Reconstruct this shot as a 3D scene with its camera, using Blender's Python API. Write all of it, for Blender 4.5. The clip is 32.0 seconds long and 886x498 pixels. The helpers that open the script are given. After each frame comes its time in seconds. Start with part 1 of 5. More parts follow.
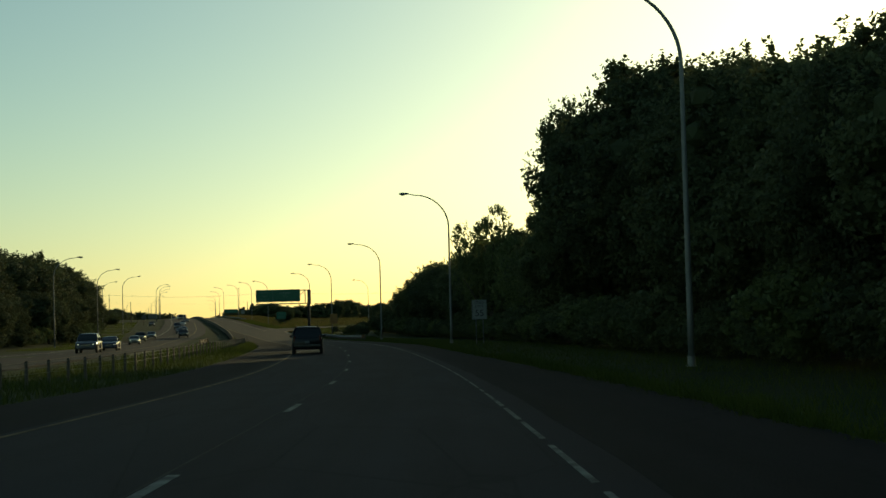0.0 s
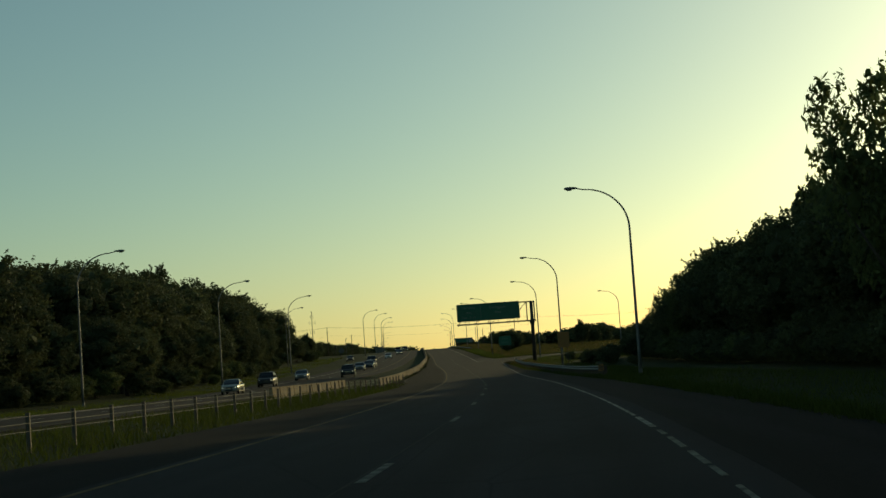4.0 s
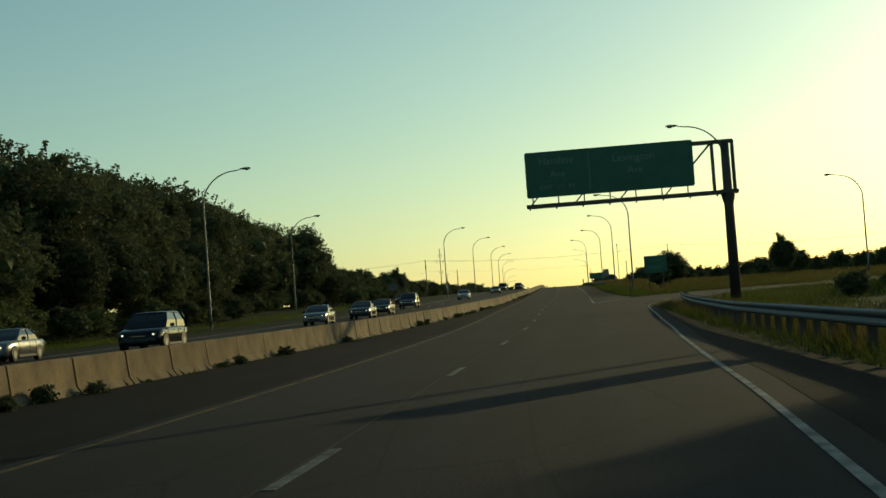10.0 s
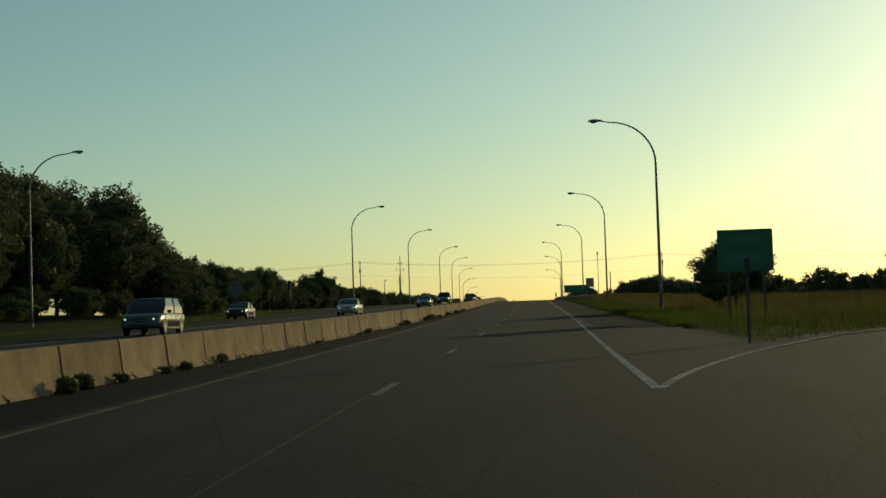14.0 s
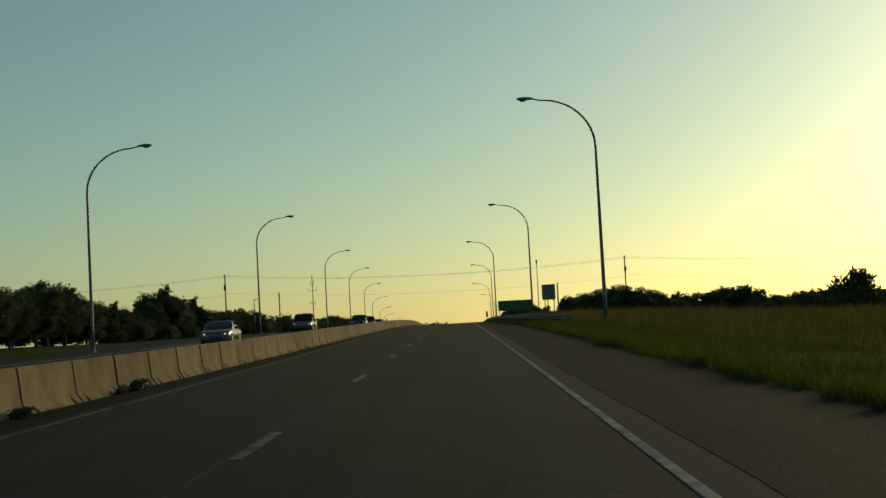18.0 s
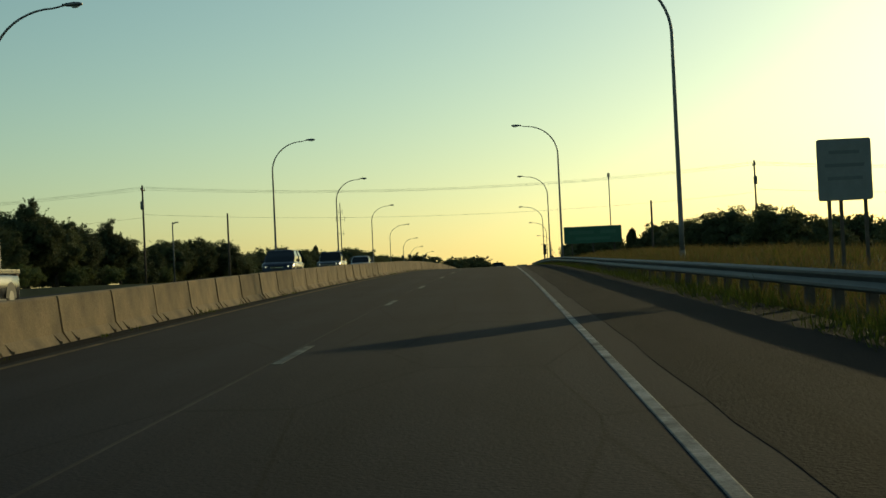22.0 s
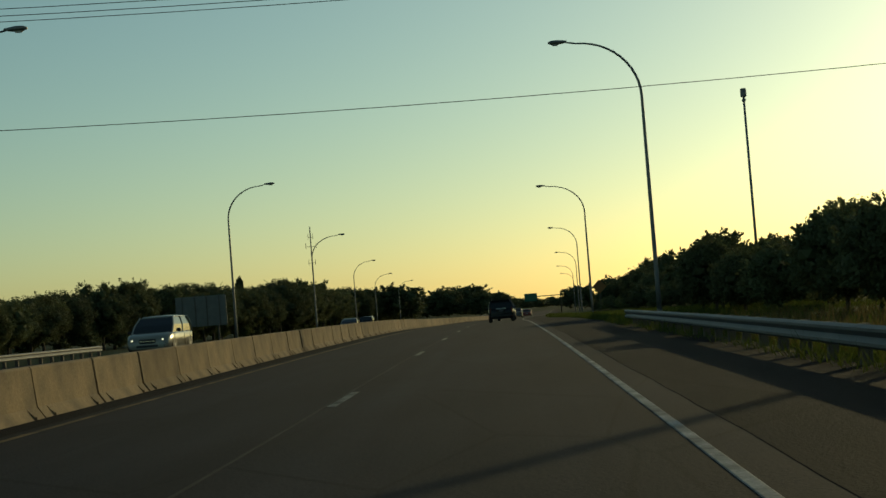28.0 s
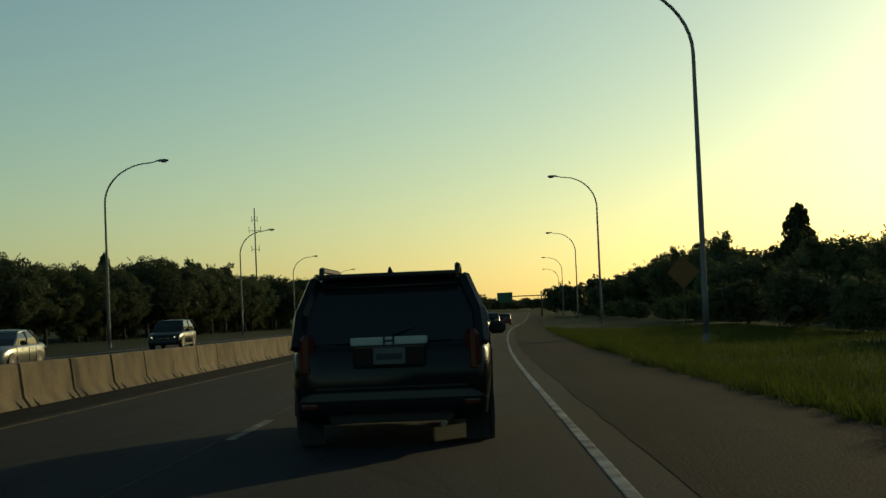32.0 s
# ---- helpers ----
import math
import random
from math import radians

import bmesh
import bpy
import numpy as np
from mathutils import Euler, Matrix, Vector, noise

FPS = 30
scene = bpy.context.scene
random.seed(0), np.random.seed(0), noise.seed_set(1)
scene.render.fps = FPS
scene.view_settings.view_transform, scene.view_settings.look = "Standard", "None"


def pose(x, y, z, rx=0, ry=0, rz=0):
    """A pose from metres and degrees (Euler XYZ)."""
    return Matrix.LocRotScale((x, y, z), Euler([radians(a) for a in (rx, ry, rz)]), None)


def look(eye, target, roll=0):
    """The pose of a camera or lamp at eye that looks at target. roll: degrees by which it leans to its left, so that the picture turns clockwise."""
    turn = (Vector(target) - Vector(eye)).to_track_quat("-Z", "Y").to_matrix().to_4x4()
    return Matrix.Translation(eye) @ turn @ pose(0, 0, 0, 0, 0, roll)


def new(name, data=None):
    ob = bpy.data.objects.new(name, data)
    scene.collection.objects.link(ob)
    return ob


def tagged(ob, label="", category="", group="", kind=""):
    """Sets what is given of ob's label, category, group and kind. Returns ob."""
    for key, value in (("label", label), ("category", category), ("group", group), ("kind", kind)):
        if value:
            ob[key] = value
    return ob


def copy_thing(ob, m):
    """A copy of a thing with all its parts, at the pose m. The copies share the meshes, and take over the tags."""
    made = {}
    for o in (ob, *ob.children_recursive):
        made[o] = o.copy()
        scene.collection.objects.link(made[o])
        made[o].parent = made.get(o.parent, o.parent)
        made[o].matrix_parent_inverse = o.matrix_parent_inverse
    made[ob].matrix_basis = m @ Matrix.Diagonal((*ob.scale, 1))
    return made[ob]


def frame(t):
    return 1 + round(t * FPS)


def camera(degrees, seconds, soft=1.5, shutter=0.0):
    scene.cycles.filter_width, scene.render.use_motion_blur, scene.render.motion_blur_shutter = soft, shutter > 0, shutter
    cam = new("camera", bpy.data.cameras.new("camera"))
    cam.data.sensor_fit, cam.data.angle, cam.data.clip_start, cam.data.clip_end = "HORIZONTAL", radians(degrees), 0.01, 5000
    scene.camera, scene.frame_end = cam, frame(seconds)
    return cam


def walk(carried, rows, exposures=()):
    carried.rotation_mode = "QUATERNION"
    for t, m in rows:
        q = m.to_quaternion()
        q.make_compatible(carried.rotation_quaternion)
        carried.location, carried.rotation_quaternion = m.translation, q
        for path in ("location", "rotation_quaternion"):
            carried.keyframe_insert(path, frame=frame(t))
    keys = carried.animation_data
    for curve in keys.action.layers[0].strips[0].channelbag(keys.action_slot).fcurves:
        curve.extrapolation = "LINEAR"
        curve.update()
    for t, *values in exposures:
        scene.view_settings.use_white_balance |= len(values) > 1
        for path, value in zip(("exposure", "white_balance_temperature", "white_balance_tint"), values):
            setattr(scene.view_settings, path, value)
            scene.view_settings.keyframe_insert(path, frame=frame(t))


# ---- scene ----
cam = camera(33.15, 32.0, soft=1.5)
EV0, KELVIN, TINT = -0.05, 8050.0, -20.0
SKY_STRENGTH = 0.1
EXPOSURE = [(0.0, 0.15), (1.0, 0.05), (2.0, -0.2), (2.5, -0.2), (4.5, -0.1), (5.0, -0.05), (6.0, 0.15), (8.0, 0.28), (11.0, 0.33), (12.5, 0.2), (14.0, 0.08), (17.0, -0.15), (20.0, -0.22), (21.0, 0.0), (22.0, 0.22), (24.0, 0.3), (25.0, 0.2), (27.5, 0.05), (30.0, -0.05), (32.0, -0.03)]
PATH = [
    (0, (0.004, 0.001, 1.255), (0.0779, 1.9970, 1.3529), -1.59),
    (0.5, (0.130, 12.584, 1.149), (0.2090, 14.5792, 1.2637), -0.85),
    (1, (0.321, 25.363, 1.042), (0.3224, 27.3581, 1.1759), -0.47),
    (1.5, (0.389, 38.371, 0.932), (0.3228, 40.3641, 1.0898), 0.90),
    (2, (0.413, 51.469, 0.822), (0.2984, 53.4591, 0.9796), 1.04),
    (2.5, (0.428, 64.439, 0.745), (0.2653, 66.4261, 0.9054), 0.57),
    (4.5, (-1.234, 112.088, 0.695), (-1.5020, 114.0658, 0.8226), -4.63),
    (5, (-1.926, 124.081, 0.668), (-2.1870, 126.0624, 0.7455), -4.70),
    (5.5, (-2.750, 136.081, 0.613), (-3.0109, 138.0635, 0.6678), -4.98),
    (6, (-3.704, 148.148, 0.558), (-3.9708, 150.1298, 0.5862), -4.74),
    (6.5, (-4.818, 160.183, 0.503), (-5.0926, 162.1641, 0.5322), -5.14),
    (7, (-5.910, 172.197, 0.448), (-6.1995, 174.1759, 0.4771), -5.55),
    (7.5, (-7.096, 184.169, 0.398), (-7.4071, 186.1437, 0.4484), -5.67),
    (8, (-8.393, 196.080, 0.360), (-8.7274, 198.0510, 0.4009), -5.67),
    (8.5, (-9.739, 207.891, 0.323), (-10.1460, 209.8478, 0.3930), -5.11),
    (9, (-11.134, 219.690, 0.285), (-11.5693, 221.6407, 0.3670), -4.84),
    (9.5, (-12.679, 231.579, 0.247), (-13.1348, 233.5250, 0.3300), -4.50),
    (10, (-14.184, 243.809, 0.252), (-14.6474, 245.7527, 0.3408), -4.04),
    (10.5, (-15.780, 256.215, 0.355), (-16.2332, 258.1607, 0.4462), -3.78),
    (11, (-17.444, 268.560, 0.456), (-17.8756, 270.5098, 0.5584), -3.66),
    (11.5, (-19.239, 280.805, 0.558), (-19.6660, 282.7563, 0.6555), -3.46),
    (12, (-21.085, 292.985, 0.658), (-21.5149, 294.9357, 0.7624), -3.19),
    (12.5, (-22.966, 305.144, 0.791), (-23.4010, 307.0933, 0.8968), -1.95),
    (13, (-24.914, 317.352, 0.969), (-25.3502, 319.3015, 1.0694), -1.55),
    (13.5, (-26.869, 329.525, 1.146), (-27.3006, 331.4758, 1.2475), -1.59),
    (14, (-28.786, 341.554, 1.321), (-29.2117, 343.5054, 1.4232), -1.87),
    (14.5, (-30.589, 353.248, 1.491), (-31.0064, 355.2015, 1.5994), -2.44),
    (16.5, (-37.452, 400.679, 2.351), (-37.8178, 402.6418, 2.4702), -2.44),
    (17, (-39.289, 413.135, 2.584), (-39.6444, 415.0991, 2.7101), -2.96),
    (17.5, (-41.274, 425.640, 2.828), (-41.6103, 427.6073, 2.9552), -3.70),
    (18, (-43.282, 438.149, 3.084), (-43.6077, 440.1184, 3.2102), -3.09),
    (18.5, (-45.125, 450.847, 3.343), (-45.4566, 452.8155, 3.4650), -3.35),
    (19, (-46.927, 463.623, 3.605), (-47.2469, 465.5935, 3.7316), -2.73),
    (19.5, (-48.855, 476.246, 3.863), (-49.1656, 478.2169, 3.9948), -2.60),
    (20, (-50.865, 488.867, 4.128), (-51.1913, 490.8381, 4.2278), -2.60),
    (20.5, (-52.771, 501.676, 4.401), (-53.1185, 503.6445, 4.4750), -2.47),
    (21, (-54.688, 514.667, 4.678), (-55.0488, 516.6337, 4.7400), -2.62),
    (21.5, (-56.767, 527.627, 4.954), (-57.1405, 529.5909, 4.9999), -2.64),
    (22, (-58.846, 540.558, 5.229), (-59.2351, 542.5190, 5.2674), -2.64),
    (22.5, (-60.893, 553.504, 5.484), (-61.2993, 555.4622, 5.5148), -2.57),
    (23, (-62.943, 566.429, 5.738), (-63.3668, 568.3836, 5.7752), -2.17),
    (23.5, (-65.089, 579.245, 5.990), (-65.5360, 581.1939, 6.0421), -1.80),
    (24, (-67.184, 591.914, 6.240), (-67.6717, 593.8532, 6.2851), -1.60),
    (24.5, (-69.216, 604.319, 6.454), (-69.7343, 606.2499, 6.5052), -2.00),
    (25, (-71.182, 616.558, 6.612), (-71.6375, 618.5044, 6.6805), -2.85),
    (25.5, (-73.184, 628.917, 6.771), (-73.6320, 630.8651, 6.8379), -3.33),
    (27.5, (-80.966, 677.983, 7.232), (-81.3753, 679.9389, 7.3121), -4.18),
    (28, (-82.744, 690.072, 7.273), (-83.1316, 692.0331, 7.3505), -4.45),
    (28.5, (-84.571, 702.173, 7.314), (-84.9378, 704.1374, 7.3922), -4.62),
    (29, (-86.515, 714.273, 7.355), (-86.8668, 716.2399, 7.4357), -5.15),
    (29.5, (-88.400, 726.486, 7.358), (-88.7560, 728.4522, 7.4488), -4.32),
    (30, (-90.210, 738.752, 7.327), (-90.5777, 740.7155, 7.4170), -2.65),
    (30.5, (-92.025, 751.092, 7.296), (-92.4014, 753.0548, 7.3688), -3.28),
    (31, (-93.973, 763.398, 7.264), (-94.3402, 765.3627, 7.3394), -3.43),
    (31.5, (-95.825, 775.953, 7.232), (-96.1807, 777.9197, 7.3048), -3.31),
    (32, (-97.783, 788.569, 7.138), (-98.1337, 790.5363, 7.2112), -2.37),
]
walk(cam, [(t, look(eye, target, roll)) for t, eye, target, roll in PATH],
     exposures=[(t, EV0 + ev, KELVIN, TINT if t < 13 else TINT + 3.0) for t, ev in EXPOSURE])

# ---- light: a low evening sun ahead and to the right of the road ----
SUN_AZ, SUN_EL = radians(23.0), radians(11.0)
world = bpy.data.worlds.new("evening_sky")
scene.world = world
world.use_nodes = True
wn = world.node_tree
sky = wn.nodes.new("ShaderNodeTexSky")
sky.sky_type = "NISHITA"
sky.sun_disc = False
sky.sun_elevation, sky.sun_rotation = SUN_EL, SUN_AZ
sky.altitude, sky.air_density, sky.dust_density, sky.ozone_density = 200, 1.05, 0.95, 2.6
wn.nodes["Background"].inputs["Strength"].default_value = SKY_STRENGTH
wn.links.new(sky.outputs["Color"], wn.nodes["Background"].inputs["Color"])
sun = new("sun", bpy.data.lights.new("sun", "SUN"))
sun.data.energy, sun.data.angle, sun.data.color = 1.75, radians(0.6), (1.0, 0.76, 0.5)
sun_dir = Vector((math.sin(SUN_AZ) * math.cos(SUN_EL), math.cos(SUN_AZ) * math.cos(SUN_EL), math.sin(SUN_EL)))
sun.matrix_world = look((0, 300, 80), Vector((0, 300, 80)) - sun_dir)


# ---- materials ----
def mat(name, rgb, rough=0.8, metal=0.0, vary=0.25, scale=1.0, fine=18.0, bump=0.3, rand=0.0, second=None, spec=0.5, emit=0.0, stretch=1.0):
    m = bpy.data.materials.new(name)
    m.use_nodes = True
    nt = m.node_tree
    b = nt.nodes["Principled BSDF"]
    co = nt.nodes.new("ShaderNodeTexCoord")
    n1 = nt.nodes.new("ShaderNodeTexNoise")
    n1.inputs["Scale"].default_value, n1.inputs["Detail"].default_value = scale, 6
    n2 = nt.nodes.new("ShaderNodeTexNoise")
    n2.inputs["Scale"].default_value, n2.inputs["Detail"].default_value = fine, 4
    mp = nt.nodes.new("ShaderNodeMapping")
    mp.inputs["Scale"].default_value = (1, stretch, 1)
    nt.links.new(co.outputs["Object"], mp.inputs["Vector"])
    nt.links.new(mp.outputs["Vector"], n1.inputs["Vector"])
    nt.links.new(co.outputs["Object"], n2.inputs["Vector"])
    mix = nt.nodes.new("ShaderNodeMix")
    mix.data_type = "RGBA"
    dark = second or tuple(v * (1 - vary) for v in rgb)
    mix.inputs[6].default_value, mix.inputs[7].default_value = (*dark, 1), (*rgb, 1)
    ramp = nt.nodes.new("ShaderNodeMapRange")
    ramp.inputs["From Min"].default_value, ramp.inputs["From Max"].default_value = 0.3, 0.7
    nt.links.new(n1.outputs["Fac"], ramp.inputs["Value"])
    nt.links.new(ramp.outputs["Result"], mix.inputs["Factor"])
    grain = nt.nodes.new("ShaderNodeMix")
    grain.data_type, grain.blend_type = "RGBA", "MULTIPLY"
    grain.inputs["Factor"].default_value = min(1.0, vary * 1.2)
    nt.links.new(mix.outputs[2], grain.inputs[6])
    nt.links.new(n2.outputs["Fac"], grain.inputs[7])
    last = grain.outputs[2]
    bright = nt.nodes.new("ShaderNodeMix")
    bright.data_type, bright.blend_type = "RGBA", "MULTIPLY"
    bright.inputs["Factor"].default_value = 1.0
    nt.links.new(last, bright.inputs[6])
    gain = 1 + 0.5 * min(1.0, vary * 1.2)
    if rand:
        oi = nt.nodes.new("ShaderNodeObjectInfo")
        mr = nt.nodes.new("ShaderNodeMapRange")
        mr.inputs["To Min"].default_value, mr.inputs["To Max"].default_value = gain * (1 - rand), gain * (1 + rand)
        nt.links.new(oi.outputs["Random"], mr.inputs["Value"])
        nt.links.new(mr.outputs["Result"], bright.inputs[7])
    else:
        bright.inputs[7].default_value = (gain, gain, gain, 1)
    nt.links.new(bright.outputs[2], b.inputs["Base Color"])
    b.inputs["Roughness"].default_value, b.inputs["Metallic"].default_value = rough, metal
    b.inputs["Specular IOR Level"].default_value = spec
    if bump:
        bp = nt.nodes.new("ShaderNodeBump")
        bp.inputs["Strength"].default_value, bp.inputs["Distance"].default_value = bump, 0.02
        nt.links.new(n2.outputs["Fac"], bp.inputs["Height"])
        nt.links.new(bp.outputs["Normal"], b.inputs["Normal"])
    if emit:
        b.inputs["Emission Color"].default_value, b.inputs["Emission Strength"].default_value = (*rgb, 1), emit
    return m


def asphalt(name, light, dark, rough_bump, spec):
    """Worn asphalt in road coordinates: streaks along the lanes, patches, stone grain and fine cracks."""
    m = bpy.data.materials.new(name)
    m.use_nodes = True
    nt = m.node_tree
    b = nt.nodes["Principled BSDF"]
    uv = nt.nodes.new("ShaderNodeUVMap")
    uv.uv_map = "road"

    def field(kind, sx, sy, scale, detail):
        mp = nt.nodes.new("ShaderNodeMapping")
        mp.inputs["Scale"].default_value = (sx, sy, 1)
        nt.links.new(uv.outputs["UV"], mp.inputs["Vector"])
        n = nt.nodes.new(kind)
        n.inputs["Scale"].default_value = scale
        if kind == "ShaderNodeTexNoise":
            n.inputs["Detail"].default_value = detail
        nt.links.new(mp.outputs["Vector"], n.inputs["Vector"])
        return n

    def ranged(socket, a, b0, lo, hi):
        r = nt.nodes.new("ShaderNodeMapRange")
        for key, val in (("From Min", a), ("From Max", b0), ("To Min", lo), ("To Max", hi)):
            r.inputs[key].default_value = val
        nt.links.new(socket, r.inputs["Value"])
        return r.outputs["Result"]

    def times(x, y):
        k = nt.nodes.new("ShaderNodeMath")
        k.operation = "MULTIPLY"
        nt.links.new(x, k.inputs[0])
        nt.links.new(y, k.inputs[1])
        return k.outputs[0]

    streak = field("ShaderNodeTexNoise", 1.4, 0.012, 1.0, 5)
    patch = field("ShaderNodeTexNoise", 0.55, 0.16, 1.0, 6)
    grain = field("ShaderNodeTexNoise", 1.0, 1.0, 26.0, 5)
    stone = field("ShaderNodeTexVoronoi", 1.0, 1.0, 75.0, 0)
    crack = field("ShaderNodeTexVoronoi", 0.9, 0.22, 0.55, 0)
    crack.feature = "DISTANCE_TO_EDGE"
    mix = nt.nodes.new("ShaderNodeMix")
    mix.data_type = "RGBA"
    mix.inputs[6].default_value, mix.inputs[7].default_value = (*dark, 1), (*light, 1)
    nt.links.new(ranged(streak.outputs["Fac"], 0.32, 0.66, 0.0, 1.0), mix.inputs["Factor"])
    f = times(ranged(patch.outputs["Fac"], 0.3, 0.7, 0.72, 1.28), ranged(grain.outputs["Fac"], 0.3, 0.7, 0.7, 1.35))
    f = times(f, ranged(stone.outputs["Distance"], 0.0, 0.7, 1.2, 0.8))
    f = times(f, ranged(crack.outputs["Distance"], 0.0, 0.012, 0.5, 1.0))
    col = nt.nodes.new("ShaderNodeMix")
    col.data_type, col.blend_type = "RGBA", "MULTIPLY"
    col.inputs["Factor"].default_value = 1.0
    nt.links.new(mix.outputs[2], col.inputs[6])
    nt.links.new(f, col.inputs[7])
    nt.links.new(col.outputs[2], b.inputs["Base Color"])
    b.inputs["Roughness"].default_value = 0.95
    b.inputs["Specular IOR Level"].default_value = spec
    bp = nt.nodes.new("ShaderNodeBump")
    bp.inputs["Strength"].default_value, bp.inputs["Distance"].default_value = rough_bump, 0.02
    nt.links.new(grain.outputs["Fac"], bp.inputs["Height"])
    nt.links.new(bp.outputs["Normal"], b.inputs["Normal"])
    return m


def leaf_mat(name, rgb, thin):
    m = bpy.data.materials.new(name)
    m.use_nodes = True
    nt = m.node_tree
    b, out = nt.nodes["Principled BSDF"], nt.nodes["Material Output"]
    geo = nt.nodes.new("ShaderNodeNewGeometry")
    oi = nt.nodes.new("ShaderNodeObjectInfo")
    hsv = nt.nodes.new("ShaderNodeHueSaturation")
    hsv.inputs["Color"].default_value = (*rgb, 1)
    add = nt.nodes.new("ShaderNodeMath")
    add.operation = "MULTIPLY_ADD"
    add.inputs[1].default_value, add.inputs[2].default_value = 0.4, 0.55
    nt.links.new(geo.outputs["Random Per Island"], add.inputs[0])
    mul = nt.nodes.new("ShaderNodeMath")
    mul.operation = "MULTIPLY_ADD"
    mul.inputs[1].default_value = 0.4
    nt.links.new(oi.outputs["Random"], mul.inputs[0])
    nt.links.new(add.outputs[0], mul.inputs[2])
    nt.links.new(mul.outputs[0], hsv.inputs["Value"])
    nt.links.new(hsv.outputs["Color"], b.inputs["Base Color"])
    b.inputs["Roughness"].default_value = 0.75
    b.inputs["Specular IOR Level"].default_value = 0.15
    tr = nt.nodes.new("ShaderNodeBsdfTranslucent")
    nt.links.new(hsv.outputs["Color"], tr.inputs["Color"])
    mx = nt.nodes.new("ShaderNodeMixShader")
    mx.inputs[0].default_value = thin
    nt.links.new(b.outputs[0], mx.inputs[1])
    nt.links.new(tr.outputs[0], mx.inputs[2])
    nt.links.new(mx.outputs[0], out.inputs["Surface"])
    return m


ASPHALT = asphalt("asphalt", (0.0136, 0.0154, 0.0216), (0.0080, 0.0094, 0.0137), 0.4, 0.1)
SHOULDER = asphalt("shoulder_asphalt", (0.0096, 0.0098, 0.0116), (0.0047, 0.0048, 0.0057), 0.8, 0.06)
SEAM = mat("worn_lane_seam", (0.034, 0.035, 0.036), 0.9, vary=0.5, scale=2.5, fine=30, bump=0.3, spec=0.1, second=(0.018, 0.018, 0.018))
PAINT_W = mat("worn_white_paint", (0.35, 0.355, 0.345), 0.8, vary=0.6, scale=2.2, fine=34, second=(0.085, 0.086, 0.084), spec=0.12)
PAINT_L = mat("thin_lane_paint", (0.2, 0.215, 0.2), 0.85, vary=0.6, scale=3.0, fine=34, second=(0.045, 0.048, 0.046), spec=0.1)
PAINT_Y = mat("worn_yellow_paint", (0.19, 0.135, 0.07), 0.9, vary=0.6, scale=1.4, fine=28, second=(0.045, 0.037, 0.027), spec=0.08)
CONCRETE = mat("weathered_concrete", (0.26, 0.192, 0.115), 0.95, vary=0.4, scale=1.6, fine=22, bump=0.5, rand=0.2, second=(0.13, 0.1, 0.068), spec=0.2)
STEEL = mat("galvanised_steel", (0.15, 0.155, 0.155), 0.65, metal=0.5, vary=0.2, scale=3, fine=30, bump=0.1)
LAMP_STEEL = mat("painted_lamp_steel", (0.2, 0.2, 0.193), 0.5, metal=0.4, vary=0.25, scale=2, fine=20, bump=0.1)
DARK_STEEL = mat("dark_weathered_steel", (0.1, 0.085, 0.07), 0.6, metal=0.4, vary=0.3, scale=2, fine=20, bump=0.2)
WOOD = mat("weathered_wood", (0.13, 0.1, 0.075), 0.9, vary=0.4, scale=3, fine=30)
SIGN_GREEN = mat("green_sign_sheeting", (0.012, 0.11, 0.06), 0.5, vary=0.2, scale=1.5, fine=10, bump=0.02)
SIGN_WHITE = mat("white_sign_sheeting", (0.21, 0.22, 0.21), 0.55, vary=0.15, scale=3, fine=14, bump=0.02)
SIGN_LETTER = mat("sign_lettering", (0.13, 0.19, 0.165), 0.5, vary=0.1, bump=0)
SIGN_FAINT = mat("faded_legend", (0.03, 0.13, 0.082), 0.5, vary=0.1, bump=0)
SIGN_GREY = mat("faded_grey_legend", (0.15, 0.16, 0.155), 0.6, vary=0.2, bump=0)
SIGN_BLACK = mat("black_legend", (0.02, 0.02, 0.02), 0.6, vary=0.1, bump=0)
SIGN_BROWN = mat("orange_brown_sign", (0.32, 0.15, 0.035), 0.6, vary=0.2, scale=2, bump=0.05)
SIGN_YELLOW = mat("orange_sign", (0.2, 0.085, 0.015), 0.6, vary=0.2, scale=2, bump=0.05)
SIGN_BACK = mat("bare_aluminium_back", (0.13, 0.13, 0.125), 0.5, metal=0.6, vary=0.2, scale=2, bump=0.05)
GROUND = mat("grass_ground", (0.018, 0.034, 0.008), 0.95, vary=0.5, scale=0.15, fine=9, bump=0.9, second=(0.012, 0.021, 0.006), spec=0.05)
DRY_GRASS = leaf_mat("dry_grass", (0.105, 0.08, 0.03), 0.5)
GREEN_GRASS = leaf_mat("green_grass", (0.066, 0.085, 0.016), 0.55)
LEAF_A = leaf_mat("broad_leaf", (0.104, 0.118, 0.056), 0.34)
LEAF_B = leaf_mat("dark_leaf", (0.078, 0.092, 0.045), 0.3)
LEAF_C = leaf_mat("willow_leaf", (0.12, 0.14, 0.055), 0.35)
BARK = mat("bark", (0.1, 0.08, 0.06), 0.95, vary=0.4, scale=4, fine=20, bump=0.8)
TYRE = mat("tyre_rubber", (0.02, 0.02, 0.02), 0.85, vary=0.2, bump=0.2)
RIM = mat("alloy_rim", (0.1, 0.1, 0.1), 0.4, metal=0.8, vary=0.1, bump=0)
TRIM = mat("black_plastic", (0.012, 0.012, 0.012), 0.7, vary=0.15, bump=0.1)
CHROME = mat("chrome_trim", (0.7, 0.7, 0.7), 0.15, metal=1.0, vary=0.05, bump=0)
